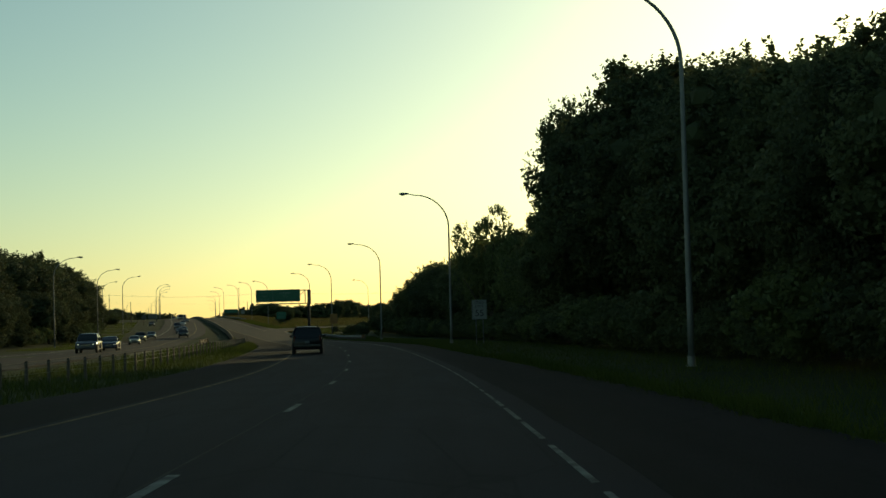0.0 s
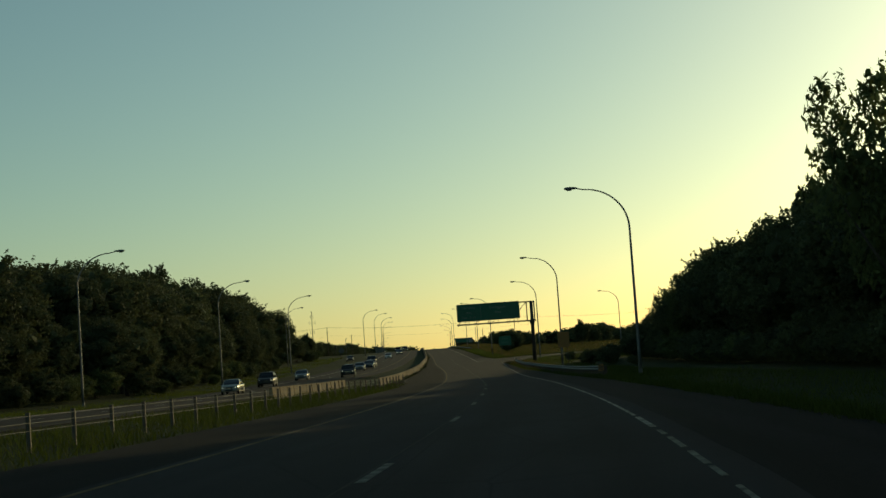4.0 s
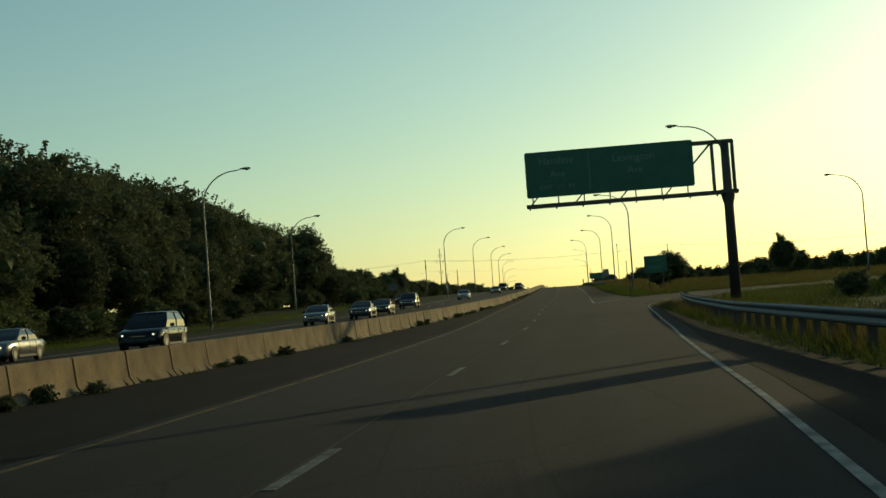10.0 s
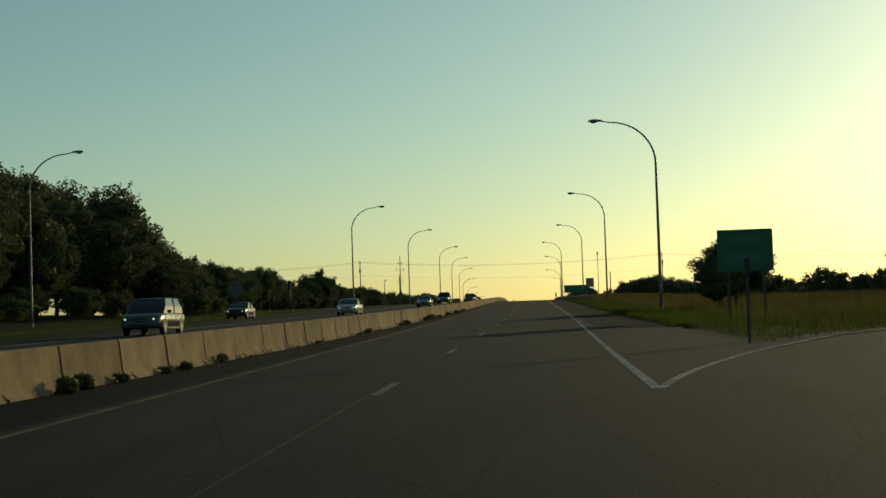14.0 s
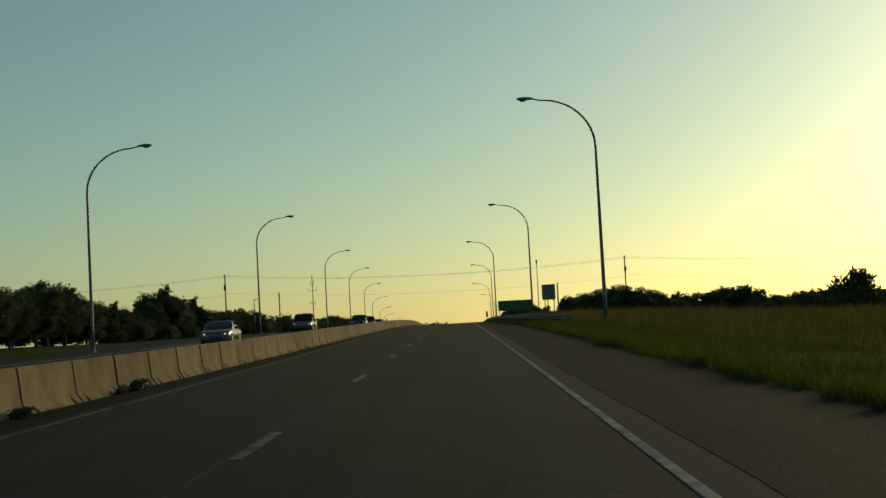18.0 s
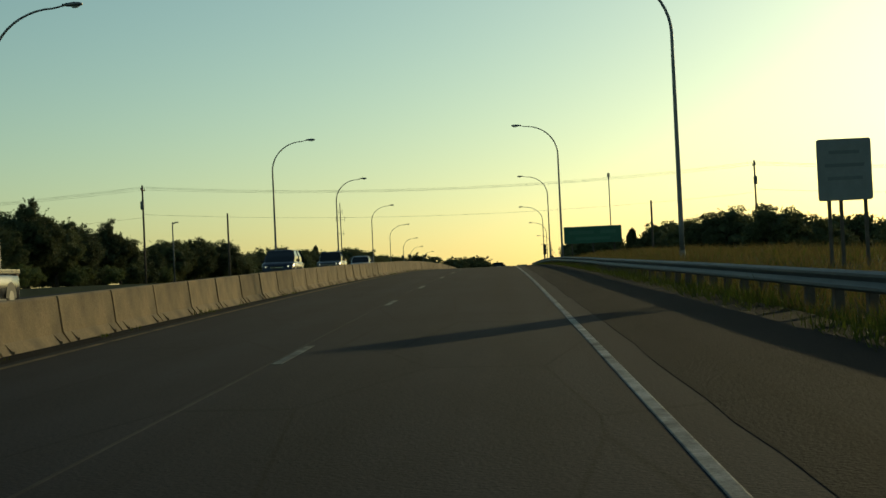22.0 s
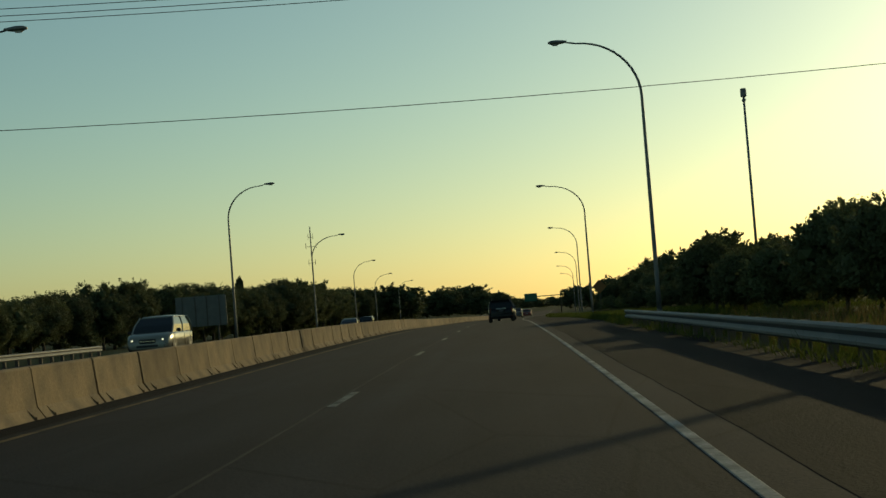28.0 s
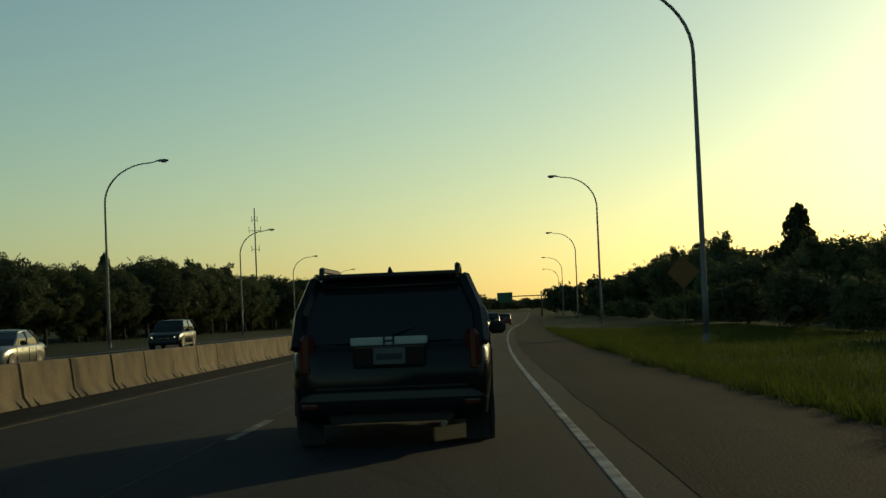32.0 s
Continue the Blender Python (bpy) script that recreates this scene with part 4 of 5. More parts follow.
def leaf_cloud(seed, n, size, lobes, shape=(1, 1, 1), base=0.18, droop=0.0, sprigs=0, core=0.52, taper=0.0):
    """Crown of a tree 1 high and about 1 wide: leaf blades over the uneven skin of overlapping boughs: verts and faces."""
    rng = np.random.default_rng(seed)
    semi = np.array([0.46, 0.46, (1 - base) * 0.5])
    mid = np.array([0, 0, base + (1 - base) * 0.5])
    cs = [(0, 0, mid[2] - 0.06, 0.30 * (1 - base) + 0.04), (0, 0, mid[2] + 0.12, 0.26 * (1 - base))]
    for k in range(lobes):
        # boughs spread evenly over the crown, each reaching to its uneven outline
        z = 1 - 2 * (k + 0.5) / lobes
        a = 2.39996 * k + rng.uniform(-0.5, 0.5)
        d = np.array([math.sqrt(1 - z * z) * math.cos(a), math.sqrt(1 - z * z) * math.sin(a), z])
        r = rng.uniform(0.085, 0.19)
        reach = rng.uniform(0.76, 1.03) * (1.0 if z > -0.5 else 0.85)
        cs.append((*(mid + d * (semi * reach - r)), r))
    cs = np.array(cs)
    per = 9
    out = unit(rng.normal(size=(len(cs) * per, 3)))
    host = np.repeat(cs, per, 0)
    tuft_r = host[:, 3] * rng.uniform(0.26, 0.52, len(host))
    tuft = host[:, :3] + out * (host[:, 3] - tuft_r * rng.uniform(0.55, 0.95, len(host)))[:, None]
    m = 4 * n
    pick = rng.choice(len(tuft), m, p=tuft_r ** 2 / np.sum(tuft_r ** 2))
    d = unit(rng.normal(size=(m, 3)))
    rad = tuft_r[pick] * rng.uniform(0.3, 1.0, m) ** 0.5 * (1 + 0.35 * (rng.random(m) < 0.08))
    c = tuft[pick] + d * rad[:, None] * np.array([1, 1, 0.8])
    d = unit(d * 0.6 + out[pick])
    inside = np.zeros(m, bool)
    for x, y, z, r in cs:
        inside |= ((c - (x, y, z)) ** 2).sum(1) < (core * r) ** 2
    keep = np.flatnonzero(~inside & (c[:, 2] > base * 0.6))[:n]
    c, out = c[keep], d[keep]
    if sprigs:
        # twigs that stand out of the crown, each with a row of leaves
        per = 9
        j = np.repeat(rng.integers(2, len(cs), sprigs), per)
        far = unit(cs[j, :3] - mid) + np.repeat(rng.normal(0, 0.5, (sprigs, 3)), per, 0)
        far = unit(far + np.array([0, 0, 0.25]))
        step = np.tile(np.linspace(0.7, 1.0, per), sprigs) * (cs[j, 3] * 1.08 + np.repeat(rng.uniform(0.0, 0.03, sprigs), per))
        tw = cs[j, :3] + far * step[:, None] + rng.normal(0, 0.004, (sprigs * per, 3))
        c, out = np.concatenate([c, tw]), np.concatenate([out, far])
    n = len(c)
    if taper:
        c[:, :2] *= (1 - taper * c[:, 2])[:, None]
        cs[:, :2] *= (1 - taper * cs[:, 2])[:, None]
        cs[:, 3] *= 1 - taper * cs[:, 2]
    c = c * np.array(shape)
    face = unit(out * 0.7 + rng.normal(size=(n, 3)) * 0.75 + np.array([0, 0, 0.25]))
    a = unit(np.cross(face, rng.normal(size=(n, 3))))
    a[:, 2] -= droop
    b = unit(np.cross(a, face))
    ln, wd = size * rng.uniform(0.6, 1.3, n)[:, None], size * rng.uniform(0.35, 0.7, n)[:, None]
    quad = np.stack([c - a * ln, c + b * wd, c + a * ln, c - b * wd], 1).reshape(-1, 3)
    core = np.concatenate([np.array(ICO) * r * core * rng.uniform(0.85, 1.05, (12, 1)) + (x, y, z) for x, y, z, r in cs]) * np.array(shape)
    faces = np.arange(4 * n).reshape(-1, 4).tolist()
    faces += [tuple(4 * n + 12 * i + v for v in f) for i in range(len(cs)) for f in ICO_TRI]
    return np.concatenate([quad, core]), faces


def crown_mesh(name, seed, n, size, clumps, material, shape=(1, 1, 1), base=0.18, droop=0.0, sprigs=0, core=0.52, taper=0.0):
    v, f = leaf_cloud(seed, n, size, clumps, shape, base, droop, sprigs, core, taper)
    return mesh_of(name, v.tolist(), f, material)


def trunk_mesh(seed, shape=(1, 1, 1)):
    rng = random.Random(seed)
    sh = Shape()
    sh.tube([(0, 0, -0.01), (0.01, 0, 0.12), (rng.uniform(-0.02, 0.02), 0.01, 0.35), (0, 0, 0.62)], [0.026, 0.02, 0.015, 0.005], 7)
    for k in range(7):
        a, z = rng.uniform(0, 6.28), rng.uniform(0.16, 0.5)
        ln = rng.uniform(0.18, 0.34)
        sh.tube([(0, 0, z), (math.cos(a) * ln * 0.5 * shape[0], math.sin(a) * ln * 0.5 * shape[1], z + ln * 0.4), (math.cos(a) * ln * shape[0], math.sin(a) * ln * shape[1], z + ln * 0.9)], [0.011, 0.007, 0.002], 5)
    return sh.mesh("trunk", BARK, True)


def tree_kind(name, label, seed, n, size, clumps, material, shape=(1, 1, 1), base=0.18, droop=0.0, category="tree", trunk=True, sprigs=0, core=0.52, taper=0.0):
    root = tagged(new(name), label, category)
    part("crown", crown_mesh("crown", seed, n, size, clumps, material, shape, base, droop, sprigs, core, taper), root)
    if trunk:
        part("trunk", trunk_mesh(seed, shape), root)
    return root


NEAR = [tree_kind("tree", "tall leafy roadside tree in dark full summer leaf", 11 + k, 46000, 0.0105, (44, 56, 38)[k], (LEAF_A, LEAF_B, LEAF_A)[k], (1.0, 1.0, 1.0), 0.04, sprigs=320) for k in range(3)]
MID = [tree_kind("tree", "broad leafy tree in dark summer foliage", 31 + k, 25000, 0.0128, (34, 42, 28, 38)[k], (LEAF_A, LEAF_B, LEAF_B, LEAF_A)[k], ((1, 1, 1), (1.2, 1.2, 1), (0.85, 0.85, 1), (1.1, 1, 1))[k], 0.05, sprigs=120) for k in range(4)]
FAR_CLOUDS = [leaf_cloud(51 + k, 2600, 0.034, 18, ((1.2, 1.2, 1), (1.5, 1.5, 1), (1.0, 1.0, 1))[k], 0.0, sprigs=25) for k in range(3)]
WILLOW = tree_kind("tree", "slender pale-leaved tree with feathery upright twigs", 71, 6500, 0.0125, 20, LEAF_C, (0.85, 0.85, 1.0), 0.1, -0.5, sprigs=420, core=0.2)
CONIFER = tree_kind("tree", "dark pointed tree standing above the bushes", 75, 6000, 0.023, 34, LEAF_B, (0.72, 0.72, 1.0), 0.05, sprigs=90, taper=0.72)
BUSH = [tree_kind("bush", "dense dark green roadside bush", 81 + k, 3600, 0.03, (18, 22, 16)[k], (LEAF_A, LEAF_B, LEAF_C)[k], (1.5, 1.5, 1.0), 0.0, 0, "bush", False, sprigs=60) for k in range(3)]
far_v, far_f = [], []


def far_tree(s, o, h, wide):
    src = FAR_CLOUDS[rng.randrange(3)]
    p = at(s, o)
    a = rng.uniform(0, 6.28)
    if o > 12 and s > 500:
        wide *= h
        h -= min(0.0, ground_dz(s, o))
        wide /= h
    q = src[0] * np.array([h * wide, h * wide, h])
    q = np.stack([q[:, 0] * math.cos(a) - q[:, 1] * math.sin(a) + p.x, q[:, 0] * math.sin(a) + q[:, 1] * math.cos(a) + p.y, q[:, 2] + road_z(p.y) + ground_dz(p.y, p.x - edge_x(p.y)) - 0.2], 1)
    n = sum(len(v) for v in far_v)
    far_v.append(q)
    far_f.extend([tuple(i + n for i in f) for f in src[1]])


used = set()
rng = random.Random(5)


def plant(kind, s, o, h, wide=1.0, sink=0.0):
    if o > 0:
        o += lerp_table(s, [(830, 0.0), (870, 1.0), (926, 1.9)])
    p = at(s, o)
    low = ground_dz(p.y, p.x - edge_x(p.y))
    z = road_z(p.y) + low - 0.08 - sink
    if o > 12 and s > 500:
        h -= min(0.0, low)
    m = pose(p.x, p.y, z, 0, 0, rng.uniform(0, 360)) @ Matrix.Diagonal((h * wide, h * wide, h, 1))
    if kind.name not in used:
        used.add(kind.name)
        kind.matrix_basis = m
        return kind
    ob = copy_thing(kind, Matrix())
    ob.matrix_basis = m
    return ob


# dark wood on the right at the start: height of its edge by the distance
RIGHT_WOOD = [(25, 9.5), (46, 11), (55, 12.4), (67, 14.2), (83, 17), (96, 19.8), (108, 21.6), (116, 20)]
s = 24.0
while s < 117:
    h = lerp_table(s, RIGHT_WOOD) * rng.uniform(0.95, 1.04)
    plant(rng.choice(NEAR), s, 9.6 + 0.42 * h + rng.uniform(-0.4, 0.8) + (1.8 if h > 14 else 0.0), h, 1.0)
    s += min(h, 13) * rng.uniform(0.4, 0.5)
for s, o, h, wide in ((121, 17.6, 20.8, 0.68), (114, 20.3, 22.5, 0.8), (111, 23, 21.5, 1.0), (119, 14.6, 13.0, 0.8)):
    plant(NEAR[int(s) % 3], s, o, h, wide)
# a lower stretch, then the wood stands farther back behind the merging lane
BACK_WOOD = [(122, 19, 12.5), (160, 19.5, 13.0), (195, 20.5, 13.2), (215, 24, 14.0), (245, 25, 14.6), (275, 25.5, 14.2), (286, 25.5, 13.0)]
s = 123.0
while s < 287:
    h = lerp_table(s, [(a, c) for a, b, c in BACK_WOOD]) * rng.uniform(0.86, 1.04)
    plant(rng.choice(NEAR if s < 165 else MID), s, lerp_table(s, [(a, b) for a, b, c in BACK_WOOD]) + rng.uniform(-0.8, 1.2), h, 1.0)
    s += rng.uniform(4.2, 6.2)
for s, o, h in ((291, 24, 9.8), (297, 25, 8.2), (305, 24.5, 6.8), (314, 24, 6.4), (322, 25, 6.2), (348, 31, 6.6), (356, 32, 7.4), (364, 33, 7.2), (372, 35, 6.4)):
    plant(rng.choice(MID), s, o, h, 1.15)
s = 15.0
while s < 280:
    h = lerp_table(s, RIGHT_WOOD) * 0.9 if s < 117 else 11.5
    plant(rng.choice(MID), s, rng.uniform(25, 31) + (5 if s > 117 else 0), h * rng.uniform(0.8, 1.02), 1.2)
    s += 8.0
s = 18.0
while s < 300:
    plant(rng.choice(BUSH), s, rng.uniform(11.0, 12.5) + lerp_table(s, [(120, 0), (150, 2), (200, 5.5), (300, 7)]), rng.uniform(2.0, 3.8))
    s += 2.8
plant(WILLOW, 166, 15.5, 15.2, 0.8)
plant(WILLOW, 131, 13.2, 10.6, 0.9)
plant(WILLOW, 282, 22.5, 10.5, 0.8)
plant(CONIFER, 232, 26, 16.2, 0.9)
plant(CONIFER, 219, 26, 16.0, 0.9)
# right side by the ramp and beyond
plant(MID[2], 471, 30.7, 6.9, 0.95)
for s, o, h, k in ((490, 36, 4.4, 0), (440, 11.2, 5.2, 1), (436, 9.6, 3.6, 3), (372, 30, 5.0, 2), (384, 34, 4.6, 0), (341, 24, 3.6, 1), (290, 17, 3.4, 1)):
    plant(MID[k], s, o, h, 1.1)
for i in range(16):
    plant(BUSH[i % 3], 262 + i * 5.5, rng.uniform(9, 15) + max(0, i - 8) * 1.2, rng.uniform(1.2, 2.4))
for i in range(60):
    s = 560 + i * 9
    far_tree(s, 110 + rng.uniform(-14, 30) - max(0, s - 720) * 0.12, rng.uniform(6, 8.5), 1.3)
for s, o, h in ((715, 31, 6.5), (722, 36, 5.6), (735, 42, 5.0), (748, 31, 7.6), (752, 27, 6.9), (746, 38, 6.0), (760, 34, 6.8), (800, 29, 6.8), (812, 27, 8.0), (822, 31, 8.8), (836, 32, 9.2), (850, 34, 9.2),
                (832, 17, 4.2), (845, 20, 5.0), (862, 20, 5.4), (880, 19, 5.8), (896, 20, 5.6), (912, 18, 5.6), (930, 18, 6.0), (950, 19, 6.8), (955, 27, 8.3), (980, 24, 11), (1005, 24, 11.3), (1030, 24, 11.5), (1060, 26, 12), (1095, 25, 12.4), (1130, 26, 12), (1180, 24, 11)):
    plant(rng.choice(MID), s, o, h, 1.25)
plant(CONIFER, 955, 30, 13.0, 1.0)
SHRUB = tree_kind("shrub", "loose leafy shrub growing behind the guardrail", 91, 6500, 0.027, 60, LEAF_A, (1.25, 1.25, 1.0), 0.0, 0.0, "bush", True, sprigs=150)
for s, o, h in ((735, 10.4, 3.7), (741, 10.2, 3.9), (738, 13.5, 4.0), (748, 9.2, 2.9), (755, 9.0, 2.9), (752, 12, 3.1), (761, 10.0, 3.1), (758, 13.5, 3.3), (766, 12.5, 3.6), (768, 9.6, 4.0), (774, 10.8, 4.6), (779, 11.5, 4.3), (772, 13.5, 3.9)):
    plant(SHRUB, s, o, h, 1.0)
for i in range(46):
    s = 842 + i * 8
    plant(rng.choice(BUSH), s, rng.uniform(13, 17), rng.uniform(1.8, 3.4))
for i in range(14):
    plant(rng.choice(MID), 870 + i * 14, 36 + rng.uniform(-3, 8), rng.uniform(7.5, 10), 1.3)

for o, h in ((62, 12.5), (70, 12.8), (76, 12.0), (83, 13.6), (89, 14.6), (95, 14.0), (101, 12.4), (108, 10.2), (116, 11.6), (124, 12.4), (133, 11.2), (142, 11.4), (150, 12.6), (158, 13.2), (166, 12.6), (176, 13.4), (186, 12.5), (198, 13)):
    far_tree(950 + rng.uniform(-15, 40), o, h * rng.uniform(0.95, 1.06), 1.1)
    far_tree(970 + rng.uniform(-15, 40), o + 4.5, h * rng.uniform(0.85, 1.0), 1.2)
for i in range(14):
    far_tree(590 + rng.uniform(0, 90), 58 + i * 3.2, rng.uniform(4.6, 6.4), 1.2)

# wooded rise on the left
LEFT_WOOD = [(150, 15), (250, 17.5), (300, 19.5), (334, 20.6), (368, 19.6), (390, 19.4), (420, 20.4), (440, 18.5), (465, 18.5), (485, 18.4), (496, 17.4), (506, 15.2), (518, 12.6), (530, 10.0), (545, 9.0), (565, 8.4)]
for row, (o0, n) in enumerate(((-46, 44), (-51, 46), (-58, 40))):
    for i in range(n):
        s = 175 + (565 - 175) * (i + rng.random() * 0.6) / n
        h = lerp_table(s, LEFT_WOOD) - lerp_table(s, [(180, 0.4), (300, 1.7), (470, 1.6), (560, 0.2)])
        if row == 0:
            h *= 0.6
        back = 5.0 if s < 262 or 425 < s < 500 else 0.0
        plant(rng.choice(MID), s, o0 - back + rng.uniform(-2, 2), h * (1.0 + 0.007 * back) * rng.uniform(0.9, 1.0), 1.15)
for i in range(70):
    s = 170 + i * 5.4
    plant(rng.choice(BUSH), s, -41.5 - (4.5 if s < 262 or 425 < s < 500 else 0.0) + rng.uniform(-2, 1.5), rng.uniform(1.8, 4.0))
for o, h in ((-32.6, 3.7), (-34.7, 2.3)):
    p = at(525, o)
    pole_thing("roadside_post", "thin dark post beyond the oncoming lanes", p.x, p.y, gz_at(p.x, p.y) + h, gz_at(p.x, p.y), r=0.07, material=DARK_STEEL, category="post")
root = pole_thing("signal_post", "dark post with a narrow signal head beyond the median", -91.4, 531.6, 7.2, gz_at(-91.4, 531.6), r=0.07, material=DARK_STEEL, category="signal")
part("signal_head", Shape().box(0, 0, 7.3 - gz_at(-91.4, 531.6), 0.45, 0.3, 1.3, 0.06).mesh("signal_head", TRIM), root)
plant(WILLOW, 505, -49, 12.3, 0.8)
# lower tree lines on the left, farther on
LEFT_FAR = [(560, 8.4), (577, 8.0), (619, 8.2), (637, 8.8), (655, 7.0), (678, 6.2), (696, 4.8), (703, 8.8), (709, 10.4), (718, 9.6), (727, 5.2), (737, 8.8), (754, 9.6), (765, 5.6), (782, 7.4), (824, 9.4), (843, 6.6), (878, 8.2), (902, 10.2),
            (913, 9.2), (950, 10.2), (964, 9.6), (1000, 10.8), (1020, 12.8), (1061, 13.2), (1080, 11.8), (1240, 12)]
s = 556.0
while s < 1230:
    h = lerp_table(s, LEFT_FAR)
    plant(rng.choice(MID), s, -58 + rng.uniform(-2.5, 2.5), h * rng.uniform(0.97, 1.08), 1.1)
    far_tree(s + 4, -72 - rng.uniform(0, 16), h * rng.uniform(0.8, 0.98), 1.25)
    s += rng.uniform(5.0, 7.5)
for i in range(60):
    o = -100 + i * 3.1
    if not -16 < o < 7:
        far_tree(1130 + rng.uniform(0, 260), o, rng.uniform(11, 16) if abs(o) > 24 else rng.uniform(8, 10.5), 1.4 if abs(o) > 24 else 1.0)
for i in range(46):
    far_tree(1580 + rng.uniform(0, 80), -110 + i * 5, rng.uniform(6, 9), 1.6)
plant(CONIFER, 1040, -72, 15.5, 0.8)
for i in range(60):
    plant(rng.choice(BUSH), 640 + i * 8.5, -50 - rng.uniform(0, 3) - 6 * fade(i, 8, 20), rng.uniform(1.8, 3.6))
tagged(new("far_woods", mesh_of("far_woods", np.concatenate(far_v).tolist(), far_f, LEAF_B)), "dark tree lines in the distance", "woods", kind="stuff")


# ---- vehicles ----
def loft(name, rows, material, smooth=True):
    """A closed skin over rows of (y, half-width points (x, z) from the bottom up), mirrored in x."""
    vs, fs, n = [], [], 0
    for y, prof in rows:
        loop = [(x, z) for x, z in prof] + [(-x, z) for x, z in reversed(prof)]
        n = len(loop)
        vs += [(x, y, z) for x, z in loop]
    for i in range(len(rows) - 1):
        fs += [(i * n + k, i * n + (k + 1) % n, (i + 1) * n + (k + 1) % n, (i + 1) * n + k) for k in range(n)]
    fs += [tuple(range(n - 1, -1, -1)), tuple((len(rows) - 1) * n + k for k in range(n))]
    me = mesh_of(name, vs, fs, material, smooth)
    bm = bmesh.new()
    bm.from_mesh(me)
    bmesh.ops.recalc_face_normals(bm, faces=bm.faces)
    bm.to_mesh(me)
    bm.free()
    return me


KINDS = {
    # length, width, height, belt line, bonnet length, boot length, wheel radius, cabin: rear foot, rear top, front top, front foot (from the rear)
    "sedan": (4.8, 1.8, 1.45, 0.95, 1.25, 0.95, 0.32, (0.75, 1.35, 2.55, 3.5)),
    "suv": (4.78, 1.97, 1.75, 1.08, 1.15, 0.0, 0.38, (0.06, 0.42, 2.75, 3.6)),
    "van": (5.1, 1.98, 1.78, 1.05, 0.9, 0.0, 0.35, (0.05, 0.35, 3.1, 4.15)),
    "pickup": (5.8, 2.0, 1.88, 1.12, 1.4, 2.0, 0.4, (2.05, 2.2, 3.5, 4.25)),
    "wagon": (4.7, 1.78, 1.5, 0.95, 1.2, 0.0, 0.32, (0.08, 0.6, 2.6, 3.45)),
}


def vehicle(kind, label, body_paint, lit=True, rails=False):
    """A road vehicle facing +y, its origin on the ground under its middle."""
    ln, wd, ht, belt, bon, boot, wr, cab = KINDS[kind]
    name = {"suv": "sport_utility_vehicle", "van": "minivan", "pickup": "pickup_truck", "wagon": "estate_car", "sedan": "car"}[kind]
    root = tagged(new(name), label, {"pickup": "pickup truck", "van": "van"}.get(kind, "car"))
    y0, hw, low = -ln / 2, wd / 2, 0.24 if kind in ("sedan", "wagon") else 0.32
    rows = []
    for u, top, narrow in ((0.0, belt - 0.22, 0.86), (0.015, belt - 0.06, 0.93), (0.05, belt, 0.975), (0.2, belt + 0.01, 1.0), (0.5, belt, 1.0), (1 - bon / ln, belt - 0.01, 1.0),
                           (1 - bon / ln * 0.55, belt - 0.06, 0.985), (1 - 0.06, belt - 0.14, 0.94), (0.985, belt - 0.26, 0.88), (1.0, belt - 0.42, 0.8)):
        if boot == 0 and u < 0.1:
            top = belt - (0.1 if u == 0 else 0.0)
        h = hw * narrow
        lo = low + (0.1 if u in (0.0, 1.0) else 0.0)
        mid = (lo + top) / 2
        rows.append((y0 + u * ln, [(h * 0.8, lo), (h * 0.96, lo + 0.05), (h, mid), (h * 0.985, top - 0.09), (h * 0.93, top - 0.02), (h * 0.8, top + 0.012)]))
    body = part("body", loft("body", rows, body_paint), root)
    # cabin: glass skin, then roof and pillars a little proud
    rf, rt, ft, ff = (y0 + v for v in cab)
    z0, z1 = belt - 0.03, ht
    bw, tw = hw * 0.91, hw * 0.74

    base = [(bw, rf), (bw, ff), (-bw, ff), (-bw, rf)]
    mid = [(bw * 0.97, rf + (rt - rf) * 0.45), (bw * 0.97, ff + (ft - ff) * 0.45), (-bw * 0.97, ff + (ft - ff) * 0.45), (-bw * 0.97, rf + (rt - rf) * 0.45)]
    top = [(tw, rt), (tw, ft), (-tw, ft), (-tw, rt)]
    vs = [(x, y, z0) for x, y in base] + [(x, y, z0 + (z1 - z0) * 0.45) for x, y in mid] + [(x, y, z1 - 0.06) for x, y in top]
    ctr = Vector((0, (rt + ft) / 2, (z0 + z1) / 2))
    for k, pane in enumerate(("side_window", "windscreen", "side_window", "rear_window")):
        j = (k + 1) % 4
        front = [vs[k], vs[j], vs[4 + j], vs[4 + k], vs[8 + j], vs[8 + k]]
        back = [tuple(Vector(q) + (ctr - Vector(q)) * 0.02) for q in front]
        part(pane, Shape().add(front + back, [(0, 1, 2, 3), (3, 2, 4, 5), (9, 8, 7, 6), (11, 10, 8, 9), (1, 0, 6, 7), (4, 2, 8, 10), (2, 1, 7, 8), (0, 3, 9, 6), (3, 5, 11, 9), (5, 4, 10, 11)]).mesh(pane, CAR_GLASS), root)
    rr = []
    for u, dz, nn in ((0.0, -0.07, 0.97), (0.08, -0.015, 1.0), (0.5, 0.0, 1.02), (0.9, -0.02, 1.0), (1.0, -0.07, 0.97)):
        y = rt - 0.05 + (ft - rt + 0.1) * u
        rr.append((y, [(tw * 1.0 * nn, z1 - 0.085 + min(0, dz)), (tw * 1.03 * nn, z1 - 0.05 + dz), (tw * 0.9 * nn, z1 - 0.005 + dz), (tw * 0.5 * nn, z1 + 0.015 + dz)]))
    part("roof", loft("roof", rr, body_paint), root)
